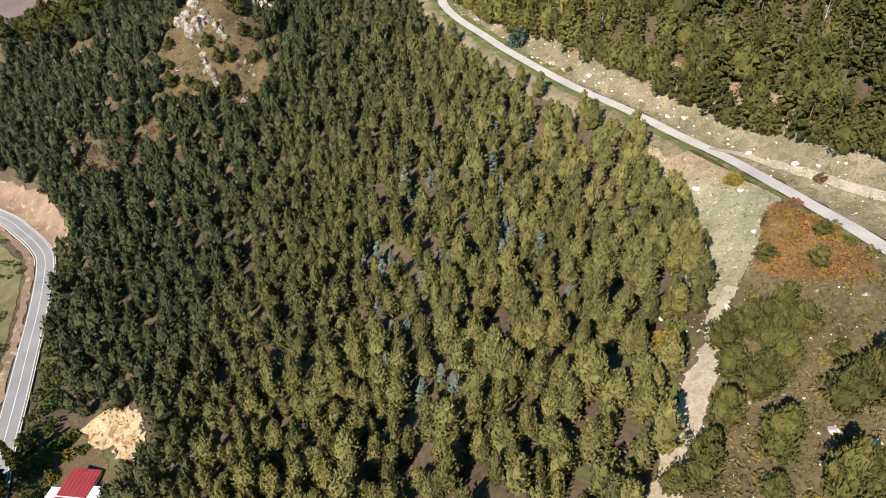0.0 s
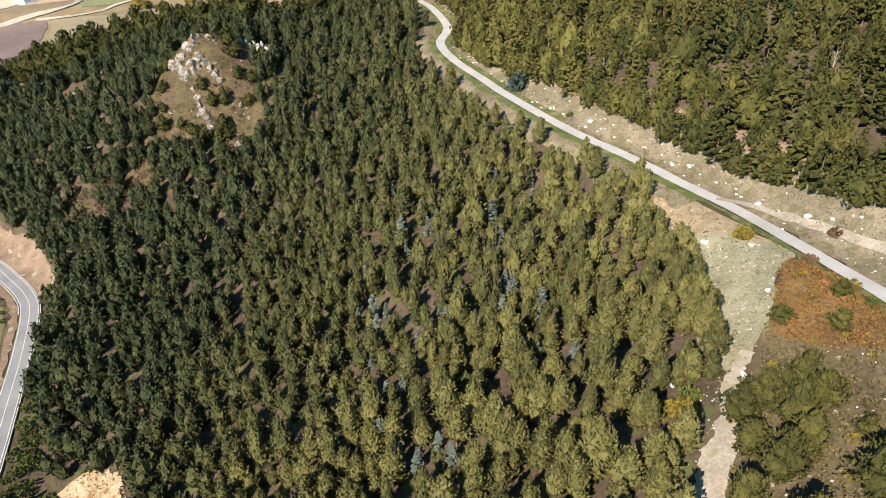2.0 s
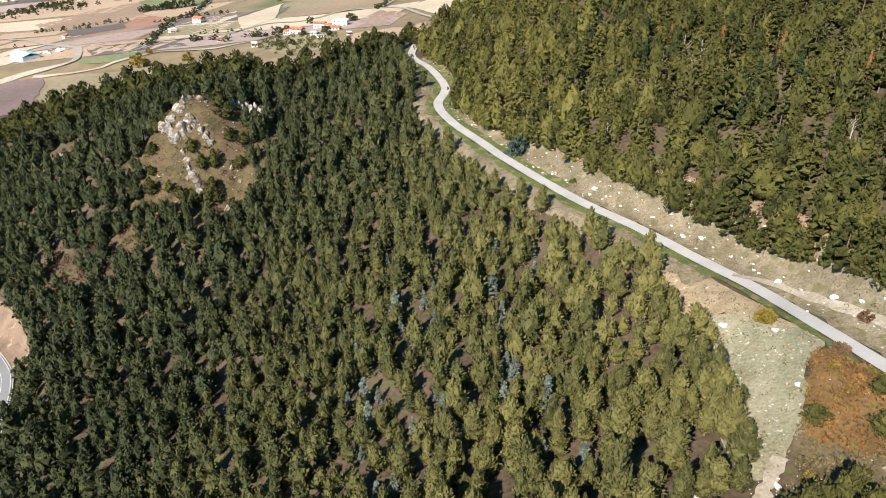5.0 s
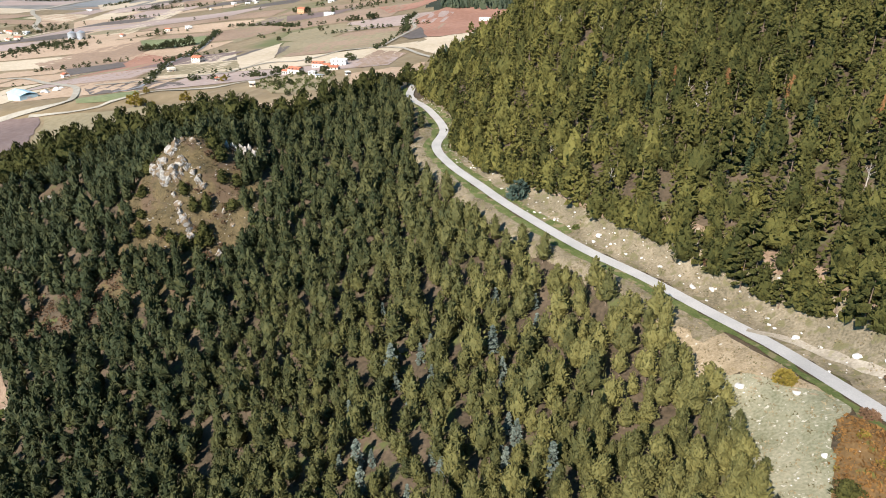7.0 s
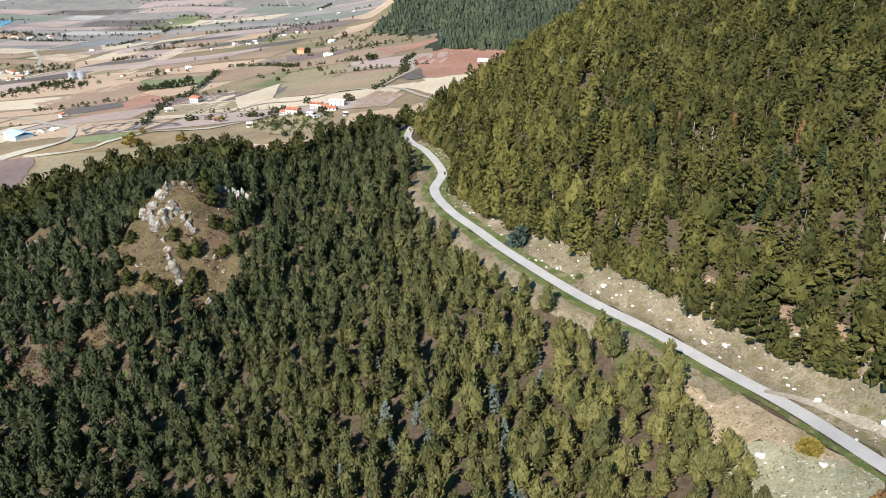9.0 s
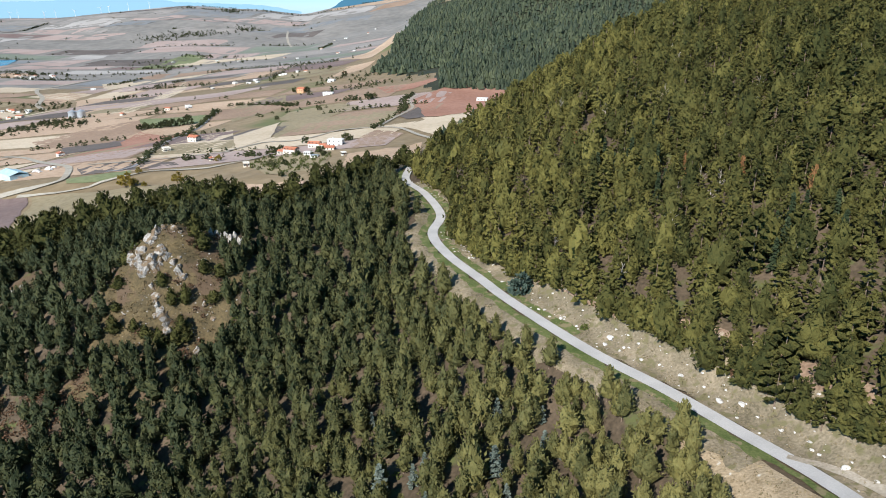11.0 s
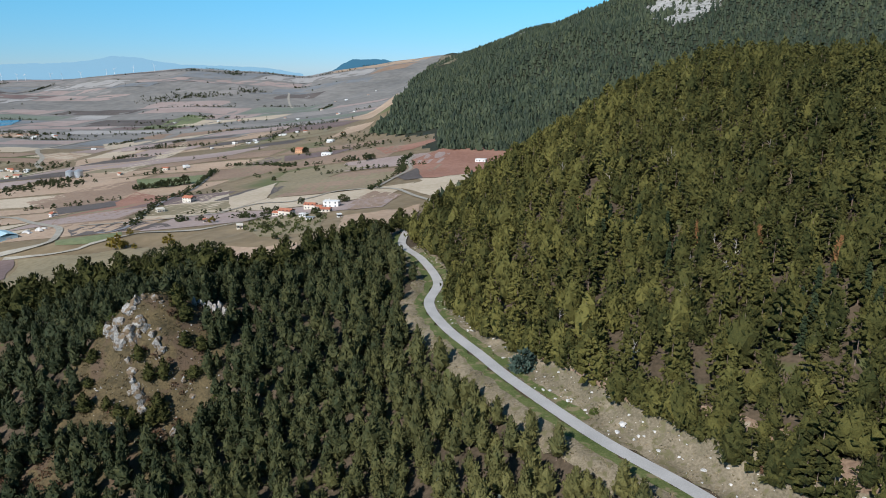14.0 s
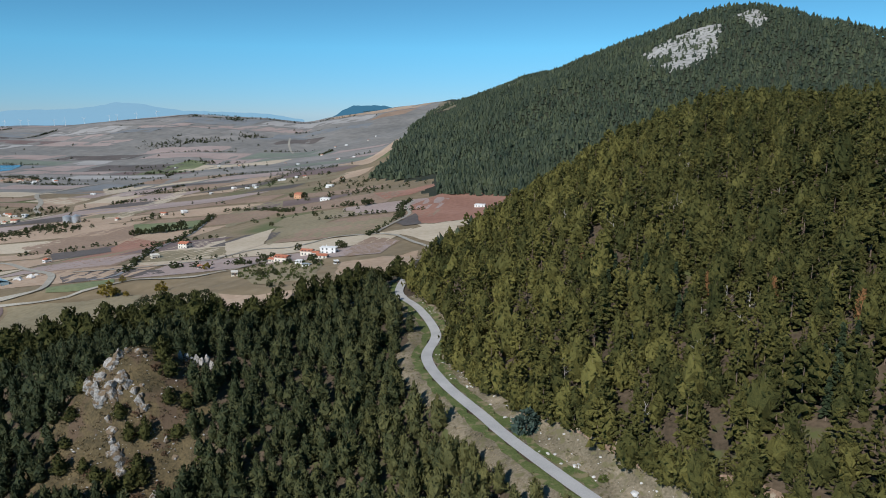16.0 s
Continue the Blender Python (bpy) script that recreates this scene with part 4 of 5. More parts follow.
for name, line, w, mat, words in (
    ("road", [(-521, 892), (-472, 856), (-387, 752), (-352, 716), (-334, 683), (-322, 645), (-335, 634), (-360, 628), (-420, 610)], 6.0, M_LANE, "pale grey road curving over the valley floor"),
    ("dirt_track", [(-348, 624), (-299, 621), (-280, 630), (-259, 638), (-245, 648), (-216, 638), (-191, 633), (-167, 639), (-160, 646), (-150, 668), (-128, 700)], 3.2, M_LANE, "pale dirt lane winding between fields"),
    ("dirt_track", [(-291, 665), (-272, 675), (-288, 768), (-302, 864), (-310, 964), (-322, 1052), (-336, 1136)], 4.0, M_TAR, "dark sunken lane between the fields"),
    ("dirt_track", [(-203, 720), (-174, 755), (-144, 750), (-125, 762), (-103, 785), (-66, 772), (-41, 744), (-21, 690), (-3, 640), (-2, 560)], 3.8, M_LANE, "pale lane to the farmhouses"),
    ("dirt_track", [(-62, 772), (-49, 824), (-33, 880), (-33, 905), (-38, 940), (-30, 985)], 3.8, M_LANE, "pale lane beside the red field"),
    ("dirt_track", [(-330, 712), (-273, 704), (-235, 710), (-197, 718)], 3.2, M_LANE, "pale dirt lane between fields"),
    ("dirt_track", [(-715, 3508), (-651, 3180), (-592, 2968)], 9.0, M_LANE, "pale lane far down the valley"),
    ("road", [(-820, 1540), (-866, 1596), (-904, 1688), (-992, 1828), (-1032, 1944), (-1010, 2200)], 10.0, M_LANE, "pale road far down the valley"),
    ("dirt_track", [(60, 1090), (85, 1085), (105, 1040), (115, 1005)], 3.8, M_LANE, "pale track along the upper edge of the red field"),
):
    ribbon(name, spline(np.array(line, float), 8.0), w, mat, 0.9, 3, words, "road" if name == "road" else "track")
drape("grass_knoll", [(-212, 352), (-200, 374), (-182, 378), (-164, 368), (-166, 352), (-190, 346)], M_KNOLL, 3.0, 0.3, 1.0, "bare rocky shoulder of the ridge with dry grass", "grass")

# ---- rocks, bushes and single trees ----
def rock_mesh(seed, flat=0.7, rough=0.35, detail=2):
    """A weathered, angular stone about two metres across: vertices and triangles."""
    bm = bmesh.new()
    bmesh.ops.create_icosphere(bm, subdivisions=detail, radius=1.0)
    r = np.random.default_rng(seed)
    cuts = r.normal(0, 1, (12, 3))
    cuts /= np.linalg.norm(cuts, axis=1)[:, None]
    depth = r.uniform(0.4, 0.85, 12)
    for v in bm.verts:
        c = np.array(v.co)
        for n, d in zip(cuts, depth):
            over = c @ n - d
            if over > 0:
                c = c - n * over
        c *= 1 + rough * noise.noise(Vector(c * 1.7 + seed))
        v.co = (c[0], c[1], c[2] * flat)
    vs, fs = np.array([v.co[:] for v in bm.verts]), np.array([[v.index for v in f.verts] for f in bm.faces])
    bm.free()
    return vs, fs


def rocks(name, label, category, group, places, mat, seed=0, flat=0.7, sink=0.25, tall=1.0):
    """Single stones: rows of x, y and width in metres."""
    protos = []
    for k, (x, y, w) in enumerate(places):
        at = put(x, y, w / 2, w / 2 * tall, 1.9 * k + seed, lift=w * 0.5 * flat * tall * (1 - 2 * sink) + 0.2)
        if k < 5:
            ob = mesh_of(name, *rock_mesh(seed + k, flat), mat)
            ob.matrix_basis = at
            protos.append(tagged(ob, label, category, group))
        else:
            copy = protos[k % 5].copy()
            scene.collection.objects.link(copy)
            copy.matrix_basis = at


M_WHITE_ROCK = material("white_limestone", (0.45, 0.44, 0.42), (0.74, 0.72, 0.69), scale=0.5, fine=2.5, bump=0.2, third=(0.30, 0.27, 0.22), third_at=0.62)
rocks("boulder", "weathered pale limestone boulder lying on the bank", "boulder", "boulders on the bank",
      [(72, 214, 2.6), (76, 211, 2.2), (87, 184, 2.4), (94, 170, 2.6), (52, 248, 3.0), (50, 246, 2.0), (66, 226, 1.8), (81, 200, 1.6), (84, 192, 1.4), (40, 264, 1.8), (34, 272, 1.6), (58, 236, 1.5), (62, 232, 1.2), (44, 258, 1.3), (70, 220, 1.2), (90, 178, 1.4), (24, 296, 1.5), (20, 306, 1.3), (97, 165, 1.8), (101, 160, 1.5), (13, 322, 1.4), (10, 336, 1.6), (9, 350, 1.7), (10, 362, 1.4), (56, 242, 1.0), (78, 206, 1.0)], M_WHITE_ROCK, 3, 0.55)
rocks("boulder", "large white stone lying in the scrub", "boulder", "white stones in the scrub", [(45, 105, 3.2), (65, 81, 3.4), (69.7, 77.5, 2.6), (47.7, 121, 2.6), (29, 106, 2.0), (76, 160, 2.2), (73, 141, 1.8), (68, 168, 2.6), (66, 171, 1.8), (60, 118, 2.0)], M_WHITE_ROCK, 11, 0.4)
M_CRAG = material("jagged_limestone", (0.17, 0.16, 0.145), (0.47, 0.45, 0.42), scale=0.45, fine=1.6, bump=0.8, third=(0.19, 0.14, 0.09), third_at=0.47, third_scale=0.5)
r = np.random.default_rng(31)
crag = [(-124, 331, 4.5), (-121, 328, 5.5), (-118, 326, 6.5), (-115, 327, 5), (-113, 325, 4), (-117, 333, 5), (-115, 336, 4.5), (-120, 331, 4), (-111, 329, 4), (-109, 327, 3.5), (-108, 337, 3), (-104, 324, 4), (-102, 323, 3.5), (-106, 326, 3), (-113, 320, 2.6), (-111, 317, 3.4), (-110, 315, 2.8), (-108, 313, 3), (-107, 311, 4.5), (-105, 309, 4), (-104, 307, 3), (-92, 303, 4.5), (-89, 302, 5), (-87, 301, 3.6), (-90, 299, 3), (-88, 313, 2), (-92, 317, 2.4), (-97, 318, 1.8), (-129, 338, 2.6), (-127, 340, 2.2), (-95, 330, 1.8), (-90, 328, 2)]
crag += [(x + 2.4 * math.sin(9 * x), y + 1.8 * math.cos(7 * x), 0.55 * w) for x, y, w in crag[:26]]
rocks("crag", "jagged grey-white limestone crag on the grassy knoll", "rock", "crags of the knoll", [(x, y, 1.35 * w) for x, y, w in crag], M_CRAG, 23, 0.8, 0.5, 1.4)
rocks("crag", "upright limestone pinnacle below the ridge trees", "rock", "pinnacles below the ridge", [(-96, 345, 2.4), (-94, 346, 2.8), (-92, 345.5, 2.2), (-90.5, 346.5, 3), (-88.5, 346, 2.4), (-87, 347.5, 3), (-85, 347, 2.4), (-83.5, 348.5, 2.6)], M_ROCK, 41, 1.0, 0.2, 2.1)


def pebbles(name, places, mat, label, seed):
    """Small stones in one object: rows of x, y, width."""
    vs, fs, base = [], [], 0
    kinds = [rock_mesh(seed + k, 0.6, 0.3, 1) for k in range(4)]
    z = ground(places[:, 0], places[:, 1])
    for k, (x, y, w) in enumerate(places):
        v, f = kinds[k % 4]
        a = 2.4 * k
        m = np.array([[math.cos(a), -math.sin(a), 0], [math.sin(a), math.cos(a), 0], [0, 0, 1]])
        vs.append(v @ m.T * w / 2 + (x, y, z[k] + 0.35))
        fs.append(f + base)
        base += len(v)
    return tagged(mesh_of(name, np.vstack(vs), np.vstack(fs), mat), label, "stones", kind="stuff")


n = 560
k = r.integers(0, len(at_bank), n)
off = -(3.2 + r.uniform(0, 1, n) ** 0.8 * (bank_w[k] - 2))
nrm = np.stack([d[:, 1], -d[:, 0]], -1)
pebbles("stones", np.column_stack([at_bank[k, :2] + nrm[k] * off[:, None] + r.normal(0, 1.2, (n, 2)), 0.3 + 1.3 * r.uniform(0, 1, n) ** 3]), M_WHITE_ROCK, "loose pale stones strewn over the bank", 51)
box = r.uniform((38, 62), (92, 172), (520, 2))
box = box[inside([(62, 118), (70, 131), (79, 149), (82, 156), (70, 176), (62, 170), (62, 140), (58, 120), (50, 100), (40, 76), (48, 62), (92, 62), (92, 120), (88, 138), (84, 150)], box[:, 0], box[:, 1])]
pebbles("stones", np.column_stack([box, 0.2 + 0.7 * r.uniform(0, 1, len(box)) ** 3]), M_WHITE_ROCK, "small pale stones scattered over scrub and meadow", 61)
knoll = r.normal((-106, 320), (12, 14), (330, 2))
pebbles("stones", np.column_stack([knoll, 0.25 + 1.1 * r.uniform(0, 1, len(knoll)) ** 2]), M_ROCK, "broken limestone scattered over the knoll", 71)
path_line = spline([(60, 120), (55, 112), (52, 103), (48, 97), (44, 89), (41, 83), (37, 75), (33, 66)], 0.15)
k = r.integers(0, len(path_line), 420)
pebbles("stones", np.column_stack([path_line[k] + r.normal(0, 1.6, (420, 2)), r.uniform(0.2, 0.6, 420)]), M_WHITE_ROCK, "loose stones on the footpath", 81)


def shrub(seed, wide, high, tufts=34, blades=8):
    """A round bush: vertices and triangles of its leaves."""
    rr = np.random.default_rng(seed)
    vs = []
    for q in range(tufts):
        a, e = 2.4 * q, math.asin(rr.uniform(-0.1, 1.0))
        c = np.array([math.cos(a) * math.cos(e) * wide, math.sin(a) * math.cos(e) * wide, (0.15 + 0.8 * math.sin(e)) * high]) * rr.uniform(0.6, 1.0)
        for b in range(blades):
            out = rr.normal(0, 1, 3) + 0.8 * c / (np.linalg.norm(c) + 0.01)
            out /= np.linalg.norm(out)
            side = np.cross(out, rr.normal(0, 1, 3))
            side /= np.linalg.norm(side) + 1e-9
            ln = 0.34 * wide * rr.uniform(0.7, 1.3)
            vs += [c + side * ln * 0.45, c - side * ln * 0.45, c + out * ln]
    v = np.array(vs)
    return v, np.arange(len(v)).reshape(-1, 3)


M_RUST = material("rusty_leaves", (0.10, 0.06, 0.035), (0.20, 0.12, 0.07), scale=0.6, fine=3.0, by_object=0.4, translucent=0.15)
M_OCHRE = material("ochre_leaves", (0.14, 0.12, 0.02), (0.30, 0.22, 0.045), scale=0.6, fine=3.0, by_object=0.4, translucent=0.2)
M_TEAL = material("blue_green_needles", (0.03, 0.055, 0.042), (0.085, 0.12, 0.095), scale=0.6, fine=3.0, translucent=0.1)
M_LEAF = material("green_leaves", (0.05, 0.075, 0.018), (0.13, 0.15, 0.04), scale=0.6, fine=3.0, by_object=0.5, translucent=0.2)
for k, (x, y, w, h, mat, name, label) in enumerate((
    (29.5, 286, 4.2, 7.4, M_TEAL, "conifer_bush", "rounded blue-green conifer beside the road"),
    (46, 256, 1.4, 1.7, M_LEAF, "bush", "small green bush on the stony bank"),
    (76, 165, 2.4, 2.8, M_OCHRE, "bush", "round ochre-green bush in the dry grass"),
    (96, 160, 1.9, 1.9, M_RUST, "bush", "brown leafless-looking bush by the gravel track"),
    (85, 149, 1.9, 1.8, M_RUST, "bush", "brownish bush at the roadside"),
    (88, 128, 1.6, 1.9, M_LEAF, "bush", "dark green bush at the roadside"),
    (80, 215, 2.2, 2.6, M_RUST, "bush", "dry brown bush below the dead trees"),
    (77, 218, 2.0, 2.4, M_RUST, "bush", "dry brown bush below the dead trees"),
    (84, 211, 2.2, 3.2, M_OCHRE, "bush", "olive bush at the wood's edge"),
    (47, 111, 3.0, 3.0, M_OCHRE, "bush", "broad yellow-green bush beside the footpath"),
    (49, 115, 2.6, 2.8, M_LEAF, "bush", "broad green bush beside the footpath"),
    (44, 113, 2.4, 2.4, M_OCHRE, "bush", "broad yellowing bush beside the footpath"),
    (-93, 118, 1.6, 1.6, M_LEAF, "bush", "green bush in the house's yard"),
    (-115, 146, 2.6, 2.4, M_LEAF, "bush", "green bush beside the sandstone scar"),
    (-119, 136, 2.4, 2.6, M_LEAF, "bush", "green bush in the house's yard"),
    (-115, 132, 2.0, 2.0, M_OCHRE, "bush", "yellow-green bush in the house's yard"),
    (-113, 140, 2.2, 2.2, M_OCHRE, "bush", "yellow-green bush in the house's yard"),
    (-118, 143, 2.4, 2.6, M_LEAF, "bush", "green bush in the house's yard"),
    (-109, 141, 2.0, 2.0, M_LEAF, "bush", "green bush in the house's yard"),
)):
    root = thing(name, label, "bush", "", put(x, y, 1.0, None, 1.1 * k))
    mesh_of("stem", *stem(0.6 * h, 0.12), M_BARK, True, root)
    tinted(mesh_of("leaves", *shrub(300 + k, w, h, 60, 9), mat, False, root), 0.5)

# bushy pines on the open slope and on the knoll
open_pines = [(55.5, 107, 3.4), (59.5, 109, 3.3), (66, 110, 3.6), (70, 107, 3.5), (62, 96, 3.5), (57, 92, 3.2), (44, 80, 2.9), (42, 76, 2.4), (49, 87, 2.8), (55, 79, 3.7), (69.5, 86, 3.9), (74, 88, 3.5), (73, 98, 1.6), (66, 77, 1.7), (60.5, 69, 3.2), (65, 70, 3.6), (52, 71, 2.2), (38, 76, 2.2), (54, 99, 2.9), (80, 124, 2.2), (72, 131, 2.2), (84, 133, 1.8), (63, 103, 2.6)]
protos = []
for k, (x, y, w) in enumerate(open_pines):
    at = put(x, y, w / 3.1, w / 3.3 * (1.0 + 0.2 * (k % 3) if w > 2.3 else 0.75), 1.3 * k)
    if k < 5:
        protos.append(tree("pine_tree", "broad bushy pine standing in the open scrub", "pines in the scrub", feathered(400 + k, 8.0, 3.4, 430, low=0.03, top=1.9, tiers=2.6, lumps=0.4, length=0.8, lift=0.5, sides=9, rings=9), stem(7.5, 0.2, 7), M_HILL_PINE, at, tint=0.15 + 0.08 * k))
    else:
        copy_thing(protos[k % 5], at)
protos = []
for k, (x, y, w) in enumerate([(-109, 320, 2.3), (-104, 315, 2.2), (-99, 316, 2.2), (-117, 307, 1.9), (-111, 304, 2.2), (-125, 308, 2.4), (-99, 308, 2.8), (-97, 306, 2.6), (-94, 326, 2.2), (-88, 327, 2.4), (-100, 338, 3.0), (-96, 334, 3.2), (-89, 318, 2.4), (-100, 303, 2.4), (-105, 301, 2.2), (-127, 316, 2.4), (-129, 324, 2.4), (-128, 332, 2.2)]):
    at = put(x, y, w / 2.0, w / 2.4 * (0.75 + 0.3 * (k % 3) / 2), 1.3 * k)
    if k < 4:
        protos.append(tree("pine_tree", "small dark green pine rooted between the rocks", "pines of the knoll", feathered(430 + k, 9.0, 2.7, 160, low=0.05, top=1.6, length=1.1), stem(9, 0.2, 7), M_HILL_PINE, at, tint=0.12))
    else:
        copy_thing(protos[k % 4], at)


def dead_tree(seed, high, at):
    """A bare tree: trunk and forking limbs."""
    rr = np.random.default_rng(seed)
    root = thing("dead_tree", "bare grey dead tree at the edge of the wood", "tree", "dead trees at the wood's edge", at)
    mesh_of("trunk", *stem(high, 0.22, 6), M_DEAD, True, root)
    for q in range(9):
        a, u = 2.4 * q + rr.uniform(-0.3, 0.3), rr.uniform(0.25, 0.9)
        ln = high * (1 - u) * 0.55 + 1.0
        v, f = stem(ln, 0.08, 4)
        turn = Euler((rr.uniform(0.6, 1.1), 0, a)).to_matrix()
        v = v @ np.array(turn).T + (0, 0, u * high)
        mesh_of("limb", v, f, M_DEAD, True, root)


M_DEAD = material("dead_wood", (0.28, 0.25, 0.22), (0.46, 0.42, 0.38), scale=1.0, fine=5.0, bump=0.03)
for k, (x, y, h) in enumerate([(81, 218, 5.5), (83, 216, 6.5), (86, 212, 5)]):
    dead_tree(500 + k, h, put(x, y, 1, None, k))
bare = [q for q in hill_xy[::37] if q[1] < 420][:40]
for k, (x, y) in enumerate(bare):
    dead_tree(520 + k % 7, 7.5 + 2 * (k % 3), put(x + 2, y - 2, 1, None, k))

scar = r.uniform((-113, 128), (-86, 156), (500, 2))
scar = scar[inside([(-112, 149), (-104, 155), (-93, 150), (-88, 140), (-86, 130), (-93, 134), (-101, 139), (-108, 143)], scar[:, 0], scar[:, 1])]
pebbles("sandstone_rubble", np.column_stack([scar, 0.6 + 2.4 * r.uniform(0, 1, len(scar)) ** 2]), M_SAND, "broken yellow sandstone in the scar", 85)
# low growth of the open scrub and the bracken
tuft_xy = scatter((36, 62, 95, 152), 1.35, lambda x, y: inside([(60, 113), (70, 131), (79, 149), (84, 150), (89, 136), (92, 110), (92, 62), (38, 62), (44, 78), (50, 92), (56, 104)], x, y), seed=29)
rust = inside([(79, 149), (84, 149), (89, 136), (89, 125), (86, 114), (76, 121), (69, 128), (73, 137)], tuft_xy[:, 0], tuft_xy[:, 1])
kinds_tuft = [(*shrub(640 + k, 0.8, 0.7, 9, 4), 0) for k in range(4)]
stand("bracken", kinds_tuft, sized(tuft_xy[rust], 1.45, 0.3, 21), material("bracken_fronds", (0.13, 0.065, 0.02), (0.30, 0.16, 0.05), scale=0.3, fine=2.0, attr="tint", translucent=0.15), "rust-coloured bracken fronds", "bracken", seed=22)
thin = tuft_xy[~rust]
thin = thin[np.random.default_rng(4).uniform(0, 1, len(thin)) < 0.6]
stand("scrub_growth", kinds_tuft, sized(thin, 1.5, 0.4, 22), material("scrub_leaves", (0.07, 0.065, 0.028), (0.20, 0.16, 0.075), scale=0.3, fine=2.0, attr="tint", translucent=0.1), "low brown and olive scrub plants", "scrub", seed=23)

brown_xy = scatter((-182, 268, -122, 304), 3.2, lambda x, y: (((x + 152) / 28) ** 2 + ((y - 286) / 17) ** 2) < 1, seed=37)
stand("brown_thicket", [(*shrub(660 + k, 1.5, 2.2, 16, 6), 0) for k in range(4)], sized(brown_xy, 1.0, 0.3, 25), M_RUST, "thicket of leafless reddish-brown bushes", "thicket", seed=24)
rocks("crag", "grey limestone outcrop on the bare shoulder", "rock", "outcrops of the shoulder", [(-190, 360, 3.5), (-180, 366, 3), (-198, 364, 3), (-172, 362, 2.6), (-186, 354, 2.4), (-204, 356, 2.6), (-176, 371, 2.2)], M_ROCK, 57, 0.7, 0.35)

# bushes of the open scrub, and those along the lower road
bush_xy = scatter((30, 62, 96, 150), 6.0, lambda x, y: inside([(60, 113), (70, 131), (79, 149), (84, 150), (89, 136), (92, 110), (92, 62), (30, 62), (38, 78), (44, 92), (50, 106)], x, y) & (waves(x, y, 9.0, 3.0) > -0.2), seed=43)
kinds_bush = [(*shrub(670 + k, 1.1, 1.3, 22, 6), 0) for k in range(5)]
stand("scrub_bushes", kinds_bush, sized(bush_xy, 1.0, 0.4, 27), M_OCHRE, "low ochre and olive bushes in the scrub", "bushes", seed=28)
side_xy = scatter((-215, 90, -95, 300), 3.4, lambda x, y: (beside(LOW_LINE, x, y)[0] < -5.0) & (beside(LOW_LINE, x, y)[0] > -14) & (y < 250), seed=47)
stand("roadside_bushes", [(*shrub(680 + k, 1.6, 2.2, 24, 7), 0) for k in range(5)], sized(side_xy, 1.0, 0.35, 29), M_LEAF, "dense green bushes above the two-lane road", "bushes", seed=30)
below_xy = scatter((-240, 110, -130, 300), 5.0, lambda x, y: (beside(LOW_LINE, x, y)[0] > 8.0) & (waves(x, y, 14.0, 5.0) > 0.0), seed=53)
stand("roadside_bushes", [(*shrub(690 + k, 1.4, 1.6, 20, 6), 0) for k in range(4)], sized(below_xy, 1.0, 0.4, 31), M_LEAF, "low olive bushes below the two-lane road", "bushes", seed=32)

# dry grass in tufts on the bank, the meadow and the roadside
def grassy(x, y):
    side, _ = beside(HILL_LINE, x, y)
    wide = np.interp(y, (60, 150, 180, 220, 260, 300, 340, 420), (26, 20, 17, 15, 13, 11, 9, 7))
    return ((side < -3.0) & (side > -wide) | (side > 5.5) & (side < 11.5) & (y > 195) | inside([(62, 205), (70, 193), (77, 176), (83, 156), (78, 147), (70, 131), (60, 119), (55, 121), (57, 142), (60, 172), (57, 200)], x, y) & (side > 3.0)) & (y < 430)


grass_xy = scatter((-15, 110, 125, 430), 1.75, grassy, 0.6, 0.4, 71)
kinds_grass = [(*shrub(650 + k, 0.55, 0.4, 6, 3), 0) for k in range(4)]
stand("grass_tufts", kinds_grass, sized(grass_xy, 1.35, 0.45, 33), material("straw_blades", (0.085, 0.08, 0.035), (0.36, 0.29, 0.18), scale=0.12, fine=1.5, attr="tint", translucent=0.15), "tufts of dry straw-coloured grass", "grass", seed=34)
knoll_xy = scatter((-145, 276, -76, 356), 1.9, lambda x, y: inside(KNOLL, x, y), 0.6, 0.4, 73)
stand("grass_tufts", kinds_grass, sized(knoll_xy, 1.9, 0.4, 35), material("golden_blades", (0.060, 0.047, 0.022), (0.20, 0.148, 0.072), scale=0.12, fine=1.5, attr="tint", translucent=0.1), "tufts of golden-brown dry grass on the knoll", "grass", seed=36)
heath_xy = scatter((-135, 280, -76, 352), 4.2, lambda x, y: inside(KNOLL, x, y) & (x > -112 + 0.4 * (y - 320)) & (waves(x, y, 9.0, 2.0) > -0.3), 0.6, 0.2, 75)
stand("heath_bushes", kinds_bush, sized(heath_xy, 1.15, 0.4, 37), M_RUST, "low rusty-brown bushes on the knoll", "bushes", seed=38)

# narrow dark cypresses and a few discoloured pines in the hillside wood
M_CYPRESS = material("cypress_leaves", (0.018, 0.030, 0.014), (0.055, 0.072, 0.036), scale=0.6, fine=3.0, by_object=0.3, translucent=0.05, spec=0.12)
M_DRY = material("dry_needles", (0.14, 0.07, 0.03), (0.26, 0.14, 0.06), scale=0.6, fine=3.0, by_object=0.4, translucent=0.05, spec=0.12)
r = np.random.default_rng(63)
protos = []
slim = [(66, 333), (68, 323), (75, 326), (73, 305), (76, 295), (85, 335), (97, 244), (97, 239), (95, 247), (102, 244), (100, 249), (104, 252), (71, 318), (79, 300), (62, 330), (80, 312), (90, 330), (92, 240), (108, 238), (111, 246)]
